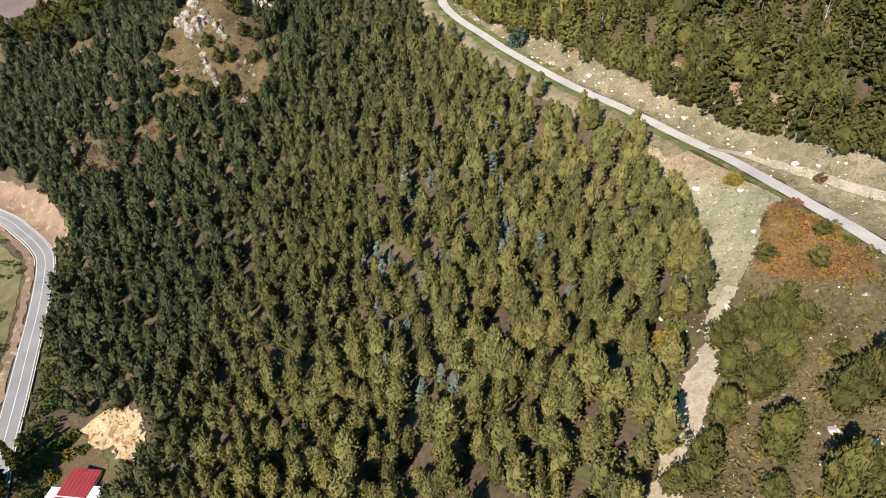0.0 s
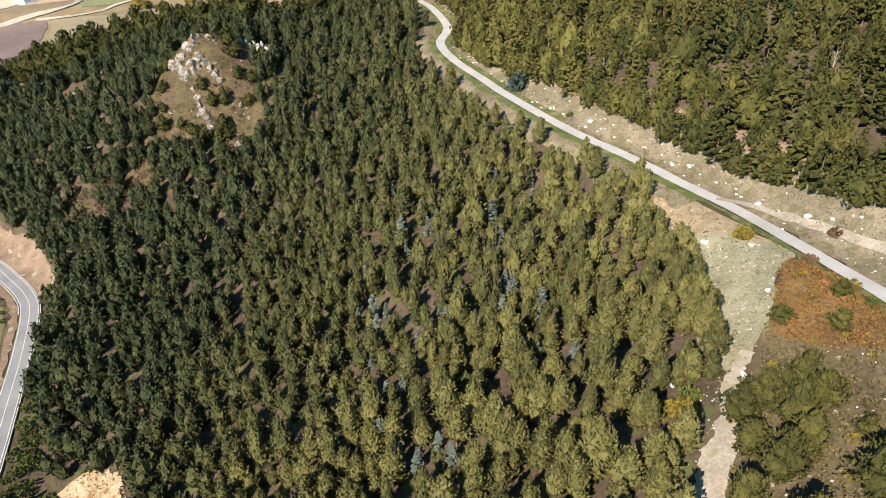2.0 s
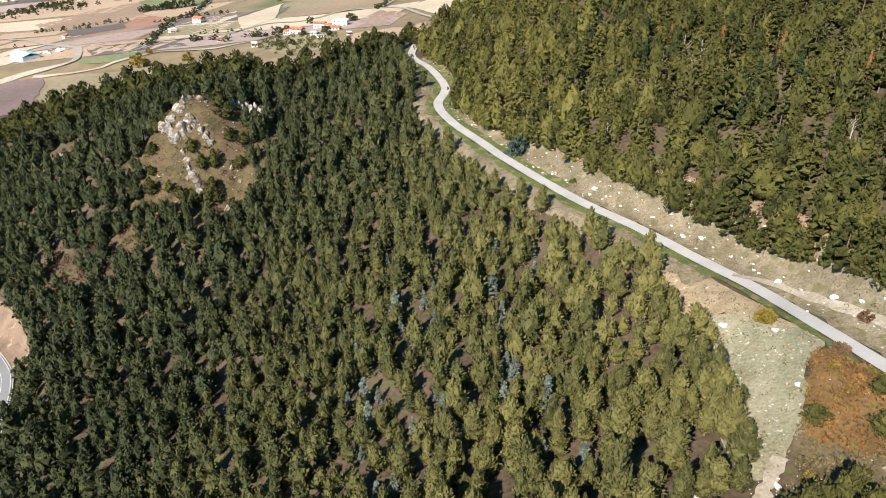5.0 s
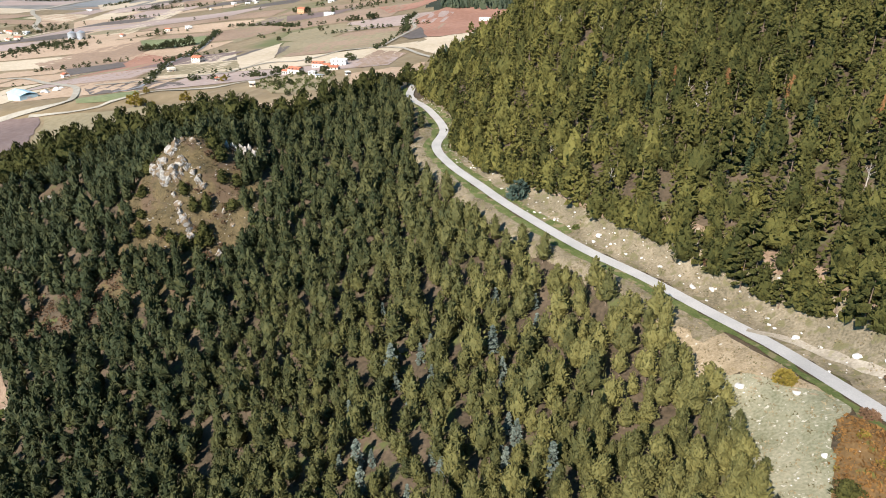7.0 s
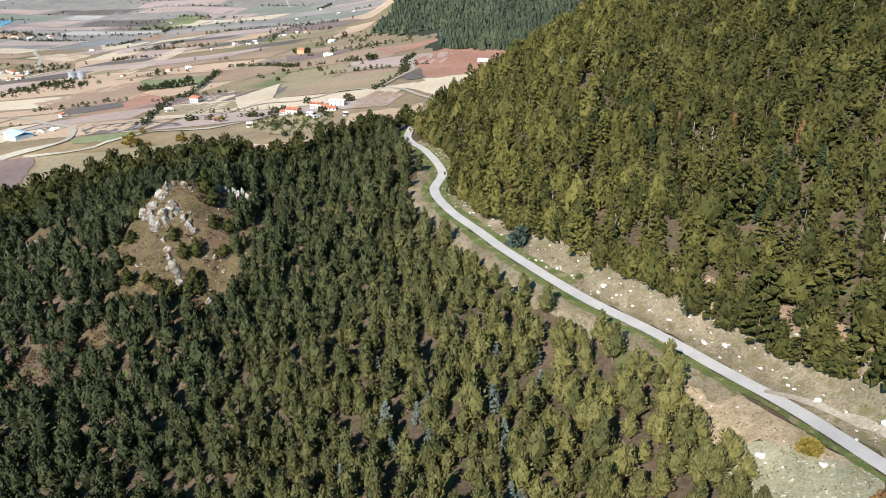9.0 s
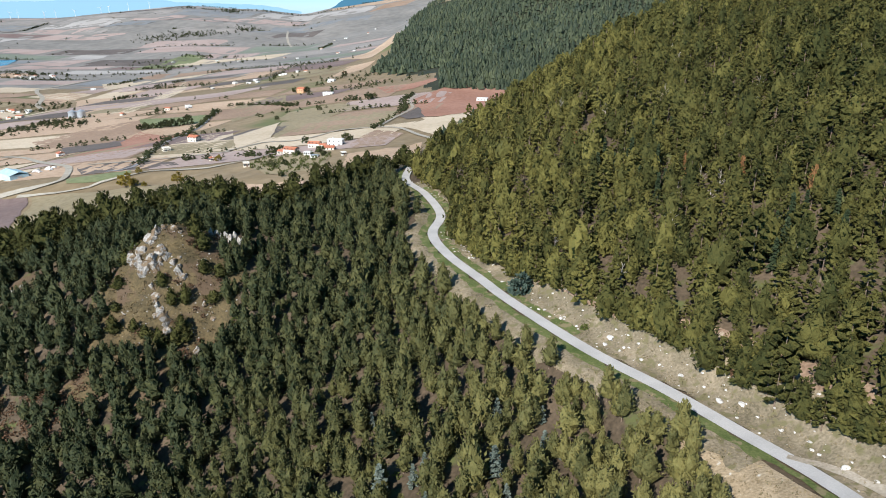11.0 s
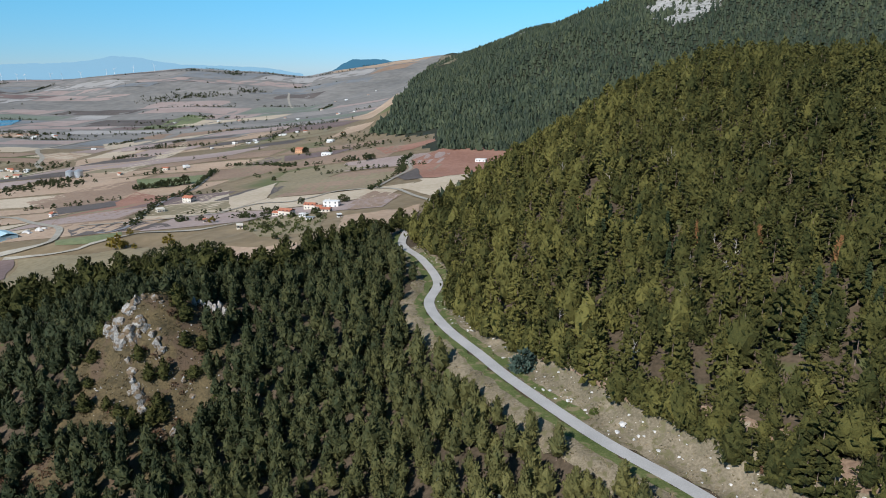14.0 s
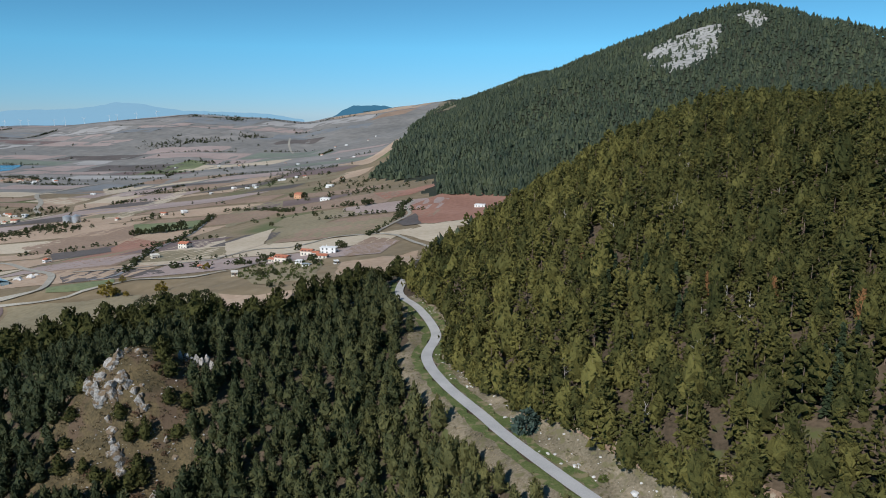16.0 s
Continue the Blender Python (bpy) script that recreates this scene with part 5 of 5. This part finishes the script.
for k, (x, y) in enumerate(slim):
    at = put(x + r.uniform(-1, 1), y + r.uniform(-1, 1), r.uniform(0.8, 1.15), r.uniform(0.85, 1.2), 1.9 * k)
    if k < 4:
        protos.append(tree("cypress", "narrow dark blue-green cypress among the pines", "cypresses on the hillside", tufted(710 + k, 11.5, 1.35, 46, 5, top=0.75, low=0.05, droop=0.0, flat=1.3, size=0.4, star=0.5), stem(10, 0.15, 6), M_CYPRESS, at))
    else:
        copy_thing(protos[k % 4], at)
protos = []
for k, (x, y, w) in enumerate([(88, 305, 0.6), (112, 262, 0.9), (126, 236, 0.8), (101, 287, 0.7), (58, 352, 0.8), (140, 280, 0.9), (118, 330, 0.8)]):
    at = put(x, y, w, 1.02, 1.9 * k)
    if k < 2:
        protos.append(tree("dying_pine", "pine with dry rust-brown needles", "dying pines", feathered(730 + k, 10.0, 2.5, 90, top=1.5, low=0.15, tiers=4.0, lumps=0.4, length=1.1, lift=0.3), stem(10, 0.15, 6), M_DRY, at))
    else:
        copy_thing(protos[k % 2], at)
# shrubs under the wood
low_xy = scatter((-215, 60, 60, 400), 9.0, lambda x, y: near_wood(x, y) & (waves(x, y, 33.0, 1.0) > 0.1), seed=17)
kinds_low = [(*shrub(600 + k, 1.5, 2.0, 18, 6), 0) for k in range(4)]
stand("undergrowth", kinds_low, sized(low_xy, 1.0, 0.3, 12), M_LEAF, "low green and grey bushes under the pines", "undergrowth", seed=6)


# ---- buildings ----
M_PLASTER = material("cream_plaster", (0.62, 0.57, 0.48), (0.78, 0.74, 0.66), scale=0.4, fine=2.5, by_object=0.6)
M_WHITE = material("white_plaster", (0.70, 0.70, 0.68), (0.84, 0.84, 0.82), scale=0.4, fine=2.5)
M_TILE = material("terracotta_tiles", (0.34, 0.12, 0.07), (0.50, 0.20, 0.12), scale=0.5, fine=4.0, bump=0.04, by_object=0.5)
M_SHEET = material("dark_red_sheet_roof", (0.23, 0.028, 0.035), (0.31, 0.05, 0.055), scale=0.3, fine=2.0, rough=0.5)
M_PANE = material("dark_window_glass", (0.02, 0.025, 0.03), (0.05, 0.06, 0.07), rough=0.1, spec=0.6)
M_DOOR = material("brown_door_wood", (0.10, 0.06, 0.04), (0.18, 0.11, 0.07), scale=1.0, fine=6.0)
M_STEEL = material("galvanised_steel", (0.48, 0.50, 0.52), (0.66, 0.68, 0.70), scale=0.5, fine=3.0, rough=0.4, metal=0.6)
M_BLUE = material("pale_blue_sheeting", (0.36, 0.55, 0.62), (0.55, 0.72, 0.78), scale=0.3, fine=2.0, rough=0.4)


def slab(name, size, at, mat, parent, label="", bevel=0.05):
    """A box with softened edges, centred at at, as a part."""
    bm = bmesh.new()
    bmesh.ops.create_cube(bm, size=1.0)
    for v in bm.verts:
        v.co = [c * s + o for c, s, o in zip(v.co, size, at)]
    bmesh.ops.bevel(bm, geom=bm.edges[:], offset=min(bevel, 0.2 * min(size)), segments=1, affect="EDGES")
    me = bpy.data.meshes.new(name)
    bm.to_mesh(me)
    bm.free()
    me.materials.append(mat)
    ob = new(name, me)
    ob.parent = parent
    return tagged(ob, label)


def gable(name, w, l, h, z, mat, parent, over=0.4, thick=0.2):
    """A pitched roof with thickness along its length l."""
    a, b = w / 2 + over, l / 2 + over
    v = [(-a, y, z) for y in (-b, b)] + [(0, y, z + h) for y in (-b, b)] + [(a, y, z) for y in (-b, b)]
    v = np.array(v + [(x, y, q - thick) for x, y, q in v])
    f = [(0, 1, 3, 2), (2, 3, 5, 4), (7, 6, 8, 9), (9, 8, 10, 11), (0, 2, 8, 6), (2, 4, 10, 8), (3, 1, 7, 9), (5, 3, 9, 11), (1, 0, 6, 7), (4, 5, 11, 10)]
    return mesh_of(name, v, f, mat, False, parent)


def house(x, y, w, l, high, label, wall=None, roof=None, turn=0.0, pitched=True, name="house", storeys=1, chimney=True):
    """A house with walls, roof, door and windows."""
    w, l, high = 0.68 * w, 0.68 * l, 0.72 * high
    root = thing(name, label, "house", "", put(x, y, 1, None, turn))
    slab("wall", (w, l, high + 2.0), (0, 0, high / 2 - 1.0), wall or M_PLASTER, root)
    if pitched:
        gable("roof", w, l, 0.22 * w, high + 0.2, roof or M_TILE, root)
    else:
        slab("roof", (w + 0.5, l + 0.5, 0.35), (0, 0, high + 0.18), roof or M_WHITE, root)
    if chimney:
        slab("chimney", (0.7, 0.7, 1.6), (w * 0.22, l * 0.2, high + 0.9), wall or M_PLASTER, root)
    slab("door", (1.1, 0.12, 2.1), (0.1 * w, -l / 2 - 0.03, 1.05), M_DOOR, root)
    for s in range(storeys):
        for q in (-0.34, -0.12, 0.34):
            slab("window", (1.1, 0.12, 1.3), (q * w, -l / 2 - 0.03, 1.6 + 2.9 * s), M_PANE, root)
        for q in (-0.3, 0.05, 0.32):
            slab("window", (0.12, 1.1, 1.3), (-w / 2 - 0.03, q * l, 1.6 + 2.9 * s), M_PANE, root)
            slab("window", (0.12, 1.1, 1.3), (w / 2 + 0.03, q * l, 1.6 + 2.9 * s), M_PANE, root)
    return root


# the house below the sand scar
root = thing("house", "low white house with a dark red sheet roof and a terrace", "house", "", put(-103, 125, 1, None, -0.10))
slab("wall", (8, 12, 6.0), (0, 0, 0.5), M_WHITE, root)
slab("roof", (8.6, 12.6, 0.3), (0, 0, 3.65), M_SHEET, root, "dark red sheet roof")
for q in range(-3, 4):
    slab("seam", (0.08, 12.5, 0.08), (q * 1.15, 0, 3.84), M_SHEET, root)
slab("ridge_trim", (8.4, 0.3, 0.12), (0, -3.4, 3.88), M_WHITE, root)
slab("terrace", (4.0, 8.0, 0.3), (-6.0, -3.5, 2.2), M_WHITE, root, "white terrace")
slab("terrace_wall", (3.8, 7.6, 3.4), (-6.0, -3.5, 0.4), M_WHITE, root)
slab("door", (1.1, 0.12, 2.1), (1.5, -6.03, 2.2), M_DOOR, root)
for q in (-3.0, 0.0, 3.2):
    slab("window", (1.2, 0.12, 1.2), (q - 0.6, -6.03, 2.2), M_PANE, root)
root = thing("shed", "flat white-roofed annex beside the red-roofed house", "shed", "", put(-94.5, 119, 1, None, -0.10))
slab("wall", (6, 9, 5.0), (0, 0, 0.0), M_WHITE, root)
slab("roof", (6.4, 9.4, 0.25), (0, 0, 2.6), M_WHITE, root)
slab("door", (1.0, 0.12, 2.0), (0, -4.53, 1.2), M_DOOR, root)
for k, (x, y, s) in enumerate([(-127, 128, 1.1), (-124, 124, 1.0), (-122, 131, 0.9), (-127, 135, 0.8), (-124, 139, 0.7)]):
    tree("cypress", "tall dark conifer shading the house's yard", "conifers by the house", tufted(700 + k, 10.0, 2.2, 60, 5, low=0.03, top=0.6, size=0.3), stem(9, 0.2, 7), M_HILL_PINE, put(x, y, s, s * 1.25, k), tint=0.1)

# farmhouses
house(-128, 664, 12, 17, 5.5, "cream farmhouse with a wide terracotta roof", turn=1.2, storeys=2)
house(-137, 668, 8, 9, 4.0, "small cream outbuilding beside the farmhouse", turn=1.2)
house(-112, 690, 11, 15, 5.5, "farmhouse with a bright terracotta roof", turn=1.35, storeys=2)
house(-92, 682, 12, 20, 7.5, "white two-storey house with a flat roof", M_WHITE, M_WHITE, 1.45, False, storeys=2)
house(-93, 652, 9, 14, 3.5, "low shed with a reddish roof by the farm", turn=1.4)
house(-102, 676, 7, 8, 4.0, "small outbuilding with a red tiled roof", turn=1.4)
house(-77, 622, 5, 6, 3.5, "small white hut on the field's edge", M_WHITE, M_WHITE, 0.4, False, chimney=False)
house(-108, 636, 7, 9, 3.2, "low cream shed among garden trees", M_WHITE, M_WHITE, 1.2, False, chimney=False)
house(-100, 622, 5, 10, 2.8, "low pale shed among garden trees", M_WHITE, M_STEEL, 1.2, False, chimney=False)
house(-155, 618, 7, 9, 4.0, "small pale stone building by the lane", M_PLASTER, M_PLASTER, 0.3, False, chimney=False)
house(-261, 808, 13, 16, 7.0, "pink two-storey farmhouse with a tiled roof", turn=1.2, storeys=2)
house(-427, 846, 10, 12, 5.0, "white farmhouse on the valley floor", M_WHITE, turn=0.8)
house(-271, 754, 10, 12, 5.0, "roofless pale stone ruin beside the lane", M_PLASTER, M_PLASTER, 0.6, False, chimney=False)
house(-201, 676, 6, 7, 3.6, "small stone hut beside a tree", turn=0.5)
house(-227, 1242, 18, 20, 9.0, "large farmhouse with orange plaster walls", material("orange_plaster", (0.55, 0.30, 0.16), (0.68, 0.40, 0.24), scale=0.4, fine=2.5), turn=1.1, storeys=2)
house(-168, 1138, 12, 22, 5.0, "long white farm building", M_WHITE, M_WHITE, 1.4, False)
house(50, 905, 12, 18, 4.5, "pale shed in the red field", M_WHITE, M_WHITE, 1.3, False, chimney=False)
r = np.random.default_rng(77)
hamlets = [(-406, 1616, 5, 35), (-365, 1735, 4, 35), (-199, 1372, 2, 20), (-794, 1380, 5, 30), (-868, 1520, 9, 28), (-1235, 2260, 9, 34), (-861, 1876, 1, 10), (-1240, 2290, 6, 60), (-503, 1206, 1, 10), (-401, 1200, 2, 12), (-330, 2400, 5, 100), (-700, 2700, 4, 160), (-160, 1500, 2, 40), (-450, 3000, 4, 160)]
for cx0, cy0, count, spread in hamlets:
    for q in range(count):
        hx, hy = cx0 + r.normal(0, spread), cy0 + r.normal(0, spread * 0.7)
        if valley_side(np.array([hx + 15]), np.array([hy]))[0]:
            white = r.uniform() < 0.55
            big = r.uniform(0.7, 1.2)
            house(hx, hy, 10 * big, 15 * big, 5 * big, "far white building with a pale roof" if white else "far farmhouse with a tiled roof", M_WHITE if white else M_PLASTER, M_WHITE if white else M_TILE, r.uniform(0.6, 1.8), not white, chimney=False)


def silo(x, y):
    root = thing("silo", "round galvanised grain silo with a conical cap", "silo", "silos on the plain", put(x, y))
    for name, r0, r1, z0, z1 in (("body", 6.5, 6.5, -2, 11), ("cap", 6.9, 0.5, 11, 14)):
        a = np.arange(24) * 6.2832 / 24
        v = np.vstack([np.column_stack([np.cos(a) * q, np.sin(a) * q, np.full(24, z)]) for q, z in ((r0, z0), (r1, z1))])
        f = [(i, (i + 1) % 24, 24 + (i + 1) % 24, 24 + i) for i in range(24)]
        mesh_of(name, v, f, M_STEEL, True, root)


silo(-606, 1232)
silo(-588, 1226)
root = thing("greenhouse", "pale blue sheeted farm hall beside the road", "greenhouse", "", put(-388, 690, 1, None, 0.9))
slab("wall", (16, 26, 7), (0, 0, 1.5), M_BLUE, root)
gable("roof", 16, 26, 2.4, 5.1, M_BLUE, root)
slab("door", (4, 0.15, 3.6), (0, -13.05, 1.8), M_STEEL, root)
rocks("stone_block", "pale block of building stone in a yard", "stones", "stone heaps in the yard", [(-377, 706, 8), (-371, 702, 7), (-367, 712, 9), (-362, 706, 6), (-380, 715, 7), (-366, 720, 6)], M_WHITE_ROCK, 91, 0.5)

# ---- trees of the valley ----
M_GROVE = material("valley_leaves", (0.030, 0.042, 0.016), (0.085, 0.090, 0.034), scale=0.2, fine=1.5, by_object=0.6, translucent=0.12)


def round_tree(name, label, places, mat, seed, group=""):
    protos = []
    for k, (x, y, w) in enumerate(places):
        at = put(x, y, w / 7, w / 7, 1.7 * k)
        if k < 4:
            root = thing(name, label, "tree", group, at)
            mesh_of("trunk", *stem(4.0, 0.3, 6), M_BARK, True, root)
            v, f = shrub(seed + k, 3.2, 5.6, 46, 7)
            tinted(mesh_of("crown", v + (0, 0, 0.9), f, mat, False, root), 0.4)
            protos.append(root)
        else:
            copy_thing(protos[k % 4], at)


round_tree("olive_tree", "broad olive-brown tree on the pasture", [(-250, 609, 14), (-244, 612, 7), (-254, 645, 6), (-193, 668, 7), (-205, 600, 5), (-234, 606, 5)], M_OCHRE, 800)
round_tree("garden_tree", "dark round tree near the farmhouses", [(-128, 730, 8), (-86, 706, 9), (-82, 704, 7), (-145, 679, 6), (-143, 693, 6), (-149, 684, 6), (-158, 672, 5), (-152, 676, 5), (-96, 632, 7), (-100, 640, 5), (-94, 625, 4), (-127, 592, 6), (-120, 600, 5), (-132, 606, 5), (-114, 560, 5), (-105, 556, 5), (-140, 640, 4), (-118, 640, 4), (-66, 776, 5), (-58, 768, 5), (-299, 796, 4), (-200, 930, 5), (-212, 1020, 6), (-153, 964, 8), (-240, 1246, 10), (-218, 1236, 9), (-93, 994, 13), (-86, 1000, 10), (-181, 1420, 12)], M_GROVE, 820, "trees near the farms")
round_tree("row_tree", "dark tree of a row between the fields", [(-405, 1012, 9), (-396, 1014, 10), (-386, 1012, 9), (-377, 1010, 10), (-368, 1012, 9), (-359, 1008, 10), (-349, 1012, 9), (-340, 1016, 11), (-400, 1018, 8), (-372, 1016, 9)], M_GROVE, 840, "row of trees between fields")

# hedges, groves and far trees
r = np.random.default_rng(93)
spots = []
for cx0, cy0, count, sx, sy in [(-636, 1140, 60, 16, 34), (-604, 1190, 60, 18, 24), (-560, 1130, 40, 22, 18), (-1235, 2330, 40, 70, 12), (-860, 1600, 30, 40, 16), (-1150, 3350, 70, 70, 40), (-1060, 3390, 60, 60, 30), (-1144, 4152, 60, 30, 30), (-900, 3520, 60, 40, 40), (-925, 2480, 50, 60, 14), (-869, 2790, 50, 60, 24), (-1250, 3280, 50, 60, 40), (-470, 930, 16, 24, 7), (-802, 1530, 24, 30, 18), (-440, 1170, 14, 26, 16), (-160, 1400, 30, 60, 40), (-110, 1400, 26, 30, 40), (-140, 1200, 26, 50, 30), (-60, 1180, 24, 40, 30), (-350, 1740, 30, 60, 50), (-400, 1640, 20, 60, 40), (-180, 1000, 14, 40, 16), (-1240, 2290, 40, 120, 50), (-1066, 2616, 16, 60, 40), (-666, 2480, 16, 60, 40), (-925, 2312, 24, 100, 40)]:
    spots.append(np.column_stack([r.normal(cx0, sx, count), r.normal(cy0, sy, count)]))
for line in ([(-272, 690), (-288, 768), (-304, 864), (-312, 964), (-324, 1052), (-336, 1136)], [(-66, 768), (-55, 824), (-42, 880), (-44, 940), (-36, 985)], [(-230, 692), (-205, 690), (-180, 690), (-160, 672)], [(-330, 1180), (-250, 1120), (-190, 1040), (-100, 1010)]):
    p = spline(np.array(line, float), 6.0)
    p = p[r.integers(0, len(p), 2 * len(p))]
    spots.append(p + r.normal(0, 2.5, p.shape))
far_dots = np.column_stack([r.uniform(-0.75, 0.0, 90), 1100 + 3300 * r.uniform(0, 1, 90) ** 1.2])
far_dots[:, 0] *= far_dots[:, 1]
hedge_xy = np.vstack(hedges)
hedge_xy = hedge_xy[r.uniform(0, 1, len(hedge_xy)) < np.interp(hedge_xy[:, 1], (600, 1500, 4000), (0.9, 0.85, 0.6))]
spots = np.vstack(spots + [far_dots, hedge_xy + r.normal(0, 1.5, hedge_xy.shape)])
print("far trees", len(spots))
spots = spots[valley_side(spots[:, 0] + 8, spots[:, 1])]
sp = sized(spots, 1.0, 0.25, 14)
sp[:, 2:] *= np.interp(sp[:, 1], (600, 1200, 2500, 4400), (0.5, 0.7, 0.9, 1.1))[:, None]
kinds_grove = [(*tufted(860 + k, 6.5, 3.3, 5, 4, top=0.3, low=0.06, size=0.6), 0) for k in range(5)]
stand("far_trees", kinds_grove, sp, M_GROVE, "dark trees and hedges scattered over the valley", "trees", seed=9, tint=(0.0, 0.7))
# the shrubby grove and the orchard rows
grove = scatter((-225, 470, -135, 590), 4.6, lambda x, y: inside([(-222, 561), (-210, 586), (-156, 561), (-144, 544), (-134, 469), (-150, 469)], x, y), seed=19)
stand("grove_bushes", [(*shrub(880 + k, 2.0, 2.6, 26, 7), 0) for k in range(4)], sized(grove, 0.72, 0.3, 15), M_GROVE, "low green bushes of an olive grove", "bushes", seed=10)
garden = scatter((-165, 560, -84, 660), 7.5, lambda x, y: inside([(-161, 631), (-135, 657), (-89, 633), (-84, 564), (-129, 574)], x, y), seed=23)
stand("garden_bushes", [(*shrub(890 + k, 1.6, 2.4, 22, 7), 0) for k in range(4)], sized(garden, 1.0, 0.35, 16), M_LEAF, "small fruit trees and bushes in the farm's garden", "bushes", seed=11)
rows_xy = np.array([(x + 0.12 * y - 470 + 40 * k, y) for k in range(9) for x in (0,) for y in np.arange(2560, 2960, 14.0)])
stand("orchard", kinds_grove, sized(rows_xy + (260, -500), 1.0, 0.2, 17), M_GROVE, "rows of dark orchard trees on the far slope", "orchard", seed=12, tint=(0.0, 0.5))


# ---- the far distance ----
def turbine(x, y, base):
    root = thing("wind_turbine", "white wind turbine on the far ridge", "wind turbine", "wind turbines on the ridge", Matrix.Translation((x, y, base)) @ Matrix.Scale(0.5, 4))
    mesh_of("tower", *stem(78, 2.4, 8), M_WHITE, True, root)
    slab("nacelle", (4, 10, 4), (0, 0, 75), M_WHITE, root)
    for q in range(3):
        v, f = stem(36, 1.6, 4)
        a = 0.5 + q * 2.0944 + 0.01 * x
        v = np.column_stack([v[:, 0] * math.cos(a) + v[:, 2] * math.sin(a), v[:, 1] - 6, -v[:, 0] * math.sin(a) + v[:, 2] * math.cos(a) + 75])
        mesh_of("blade", v, f, M_WHITE, True, root)


for x in (-2740, -2640, -2590, -2430, -2360, -2240, -2080, -2030, -1910, -1780):
    turbine(x, 4620, float(ground(np.array([x]), np.array([4620.0]))[0]) - 1)


# a self-glowing colour for far backdrops that give off no real light
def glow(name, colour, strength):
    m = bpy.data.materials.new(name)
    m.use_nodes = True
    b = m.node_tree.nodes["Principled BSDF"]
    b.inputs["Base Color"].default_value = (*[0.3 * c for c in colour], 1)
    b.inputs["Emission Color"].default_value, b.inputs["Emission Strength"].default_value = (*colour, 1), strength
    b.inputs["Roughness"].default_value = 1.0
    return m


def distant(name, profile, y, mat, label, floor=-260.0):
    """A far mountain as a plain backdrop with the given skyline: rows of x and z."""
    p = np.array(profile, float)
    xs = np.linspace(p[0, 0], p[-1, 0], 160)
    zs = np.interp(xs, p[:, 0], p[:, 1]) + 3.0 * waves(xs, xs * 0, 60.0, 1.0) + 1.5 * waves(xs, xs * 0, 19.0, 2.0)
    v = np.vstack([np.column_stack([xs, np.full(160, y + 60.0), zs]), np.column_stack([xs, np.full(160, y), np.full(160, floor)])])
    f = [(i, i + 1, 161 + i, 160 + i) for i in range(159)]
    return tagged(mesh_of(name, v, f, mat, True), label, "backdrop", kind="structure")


# the blue of the haze is put into these ridges' glowing colours
distant("backdrop", [(-3300, -20), (-2800, 30), (-2500, 34), (-2300, 50), (-2150, 80), (-1990, 74), (-1850, 48), (-1700, 28), (-1500, 22), (-1150, 10), (-900, -30)], 4800, glow("hazy_blue_mountain_glow", (0.20, 0.35, 0.45), 1.0), "pale blue hazy mountain on the horizon")
distant("backdrop", [(-760, -40), (-680, 2), (-640, 32), (-570, 64), (-520, 60), (-430, 66), (-360, 62), (-250, 30)], 4760, glow("hazy_blue_cape_glow", (0.04, 0.13, 0.20), 1.0), "dark blue hazy headland on the horizon")
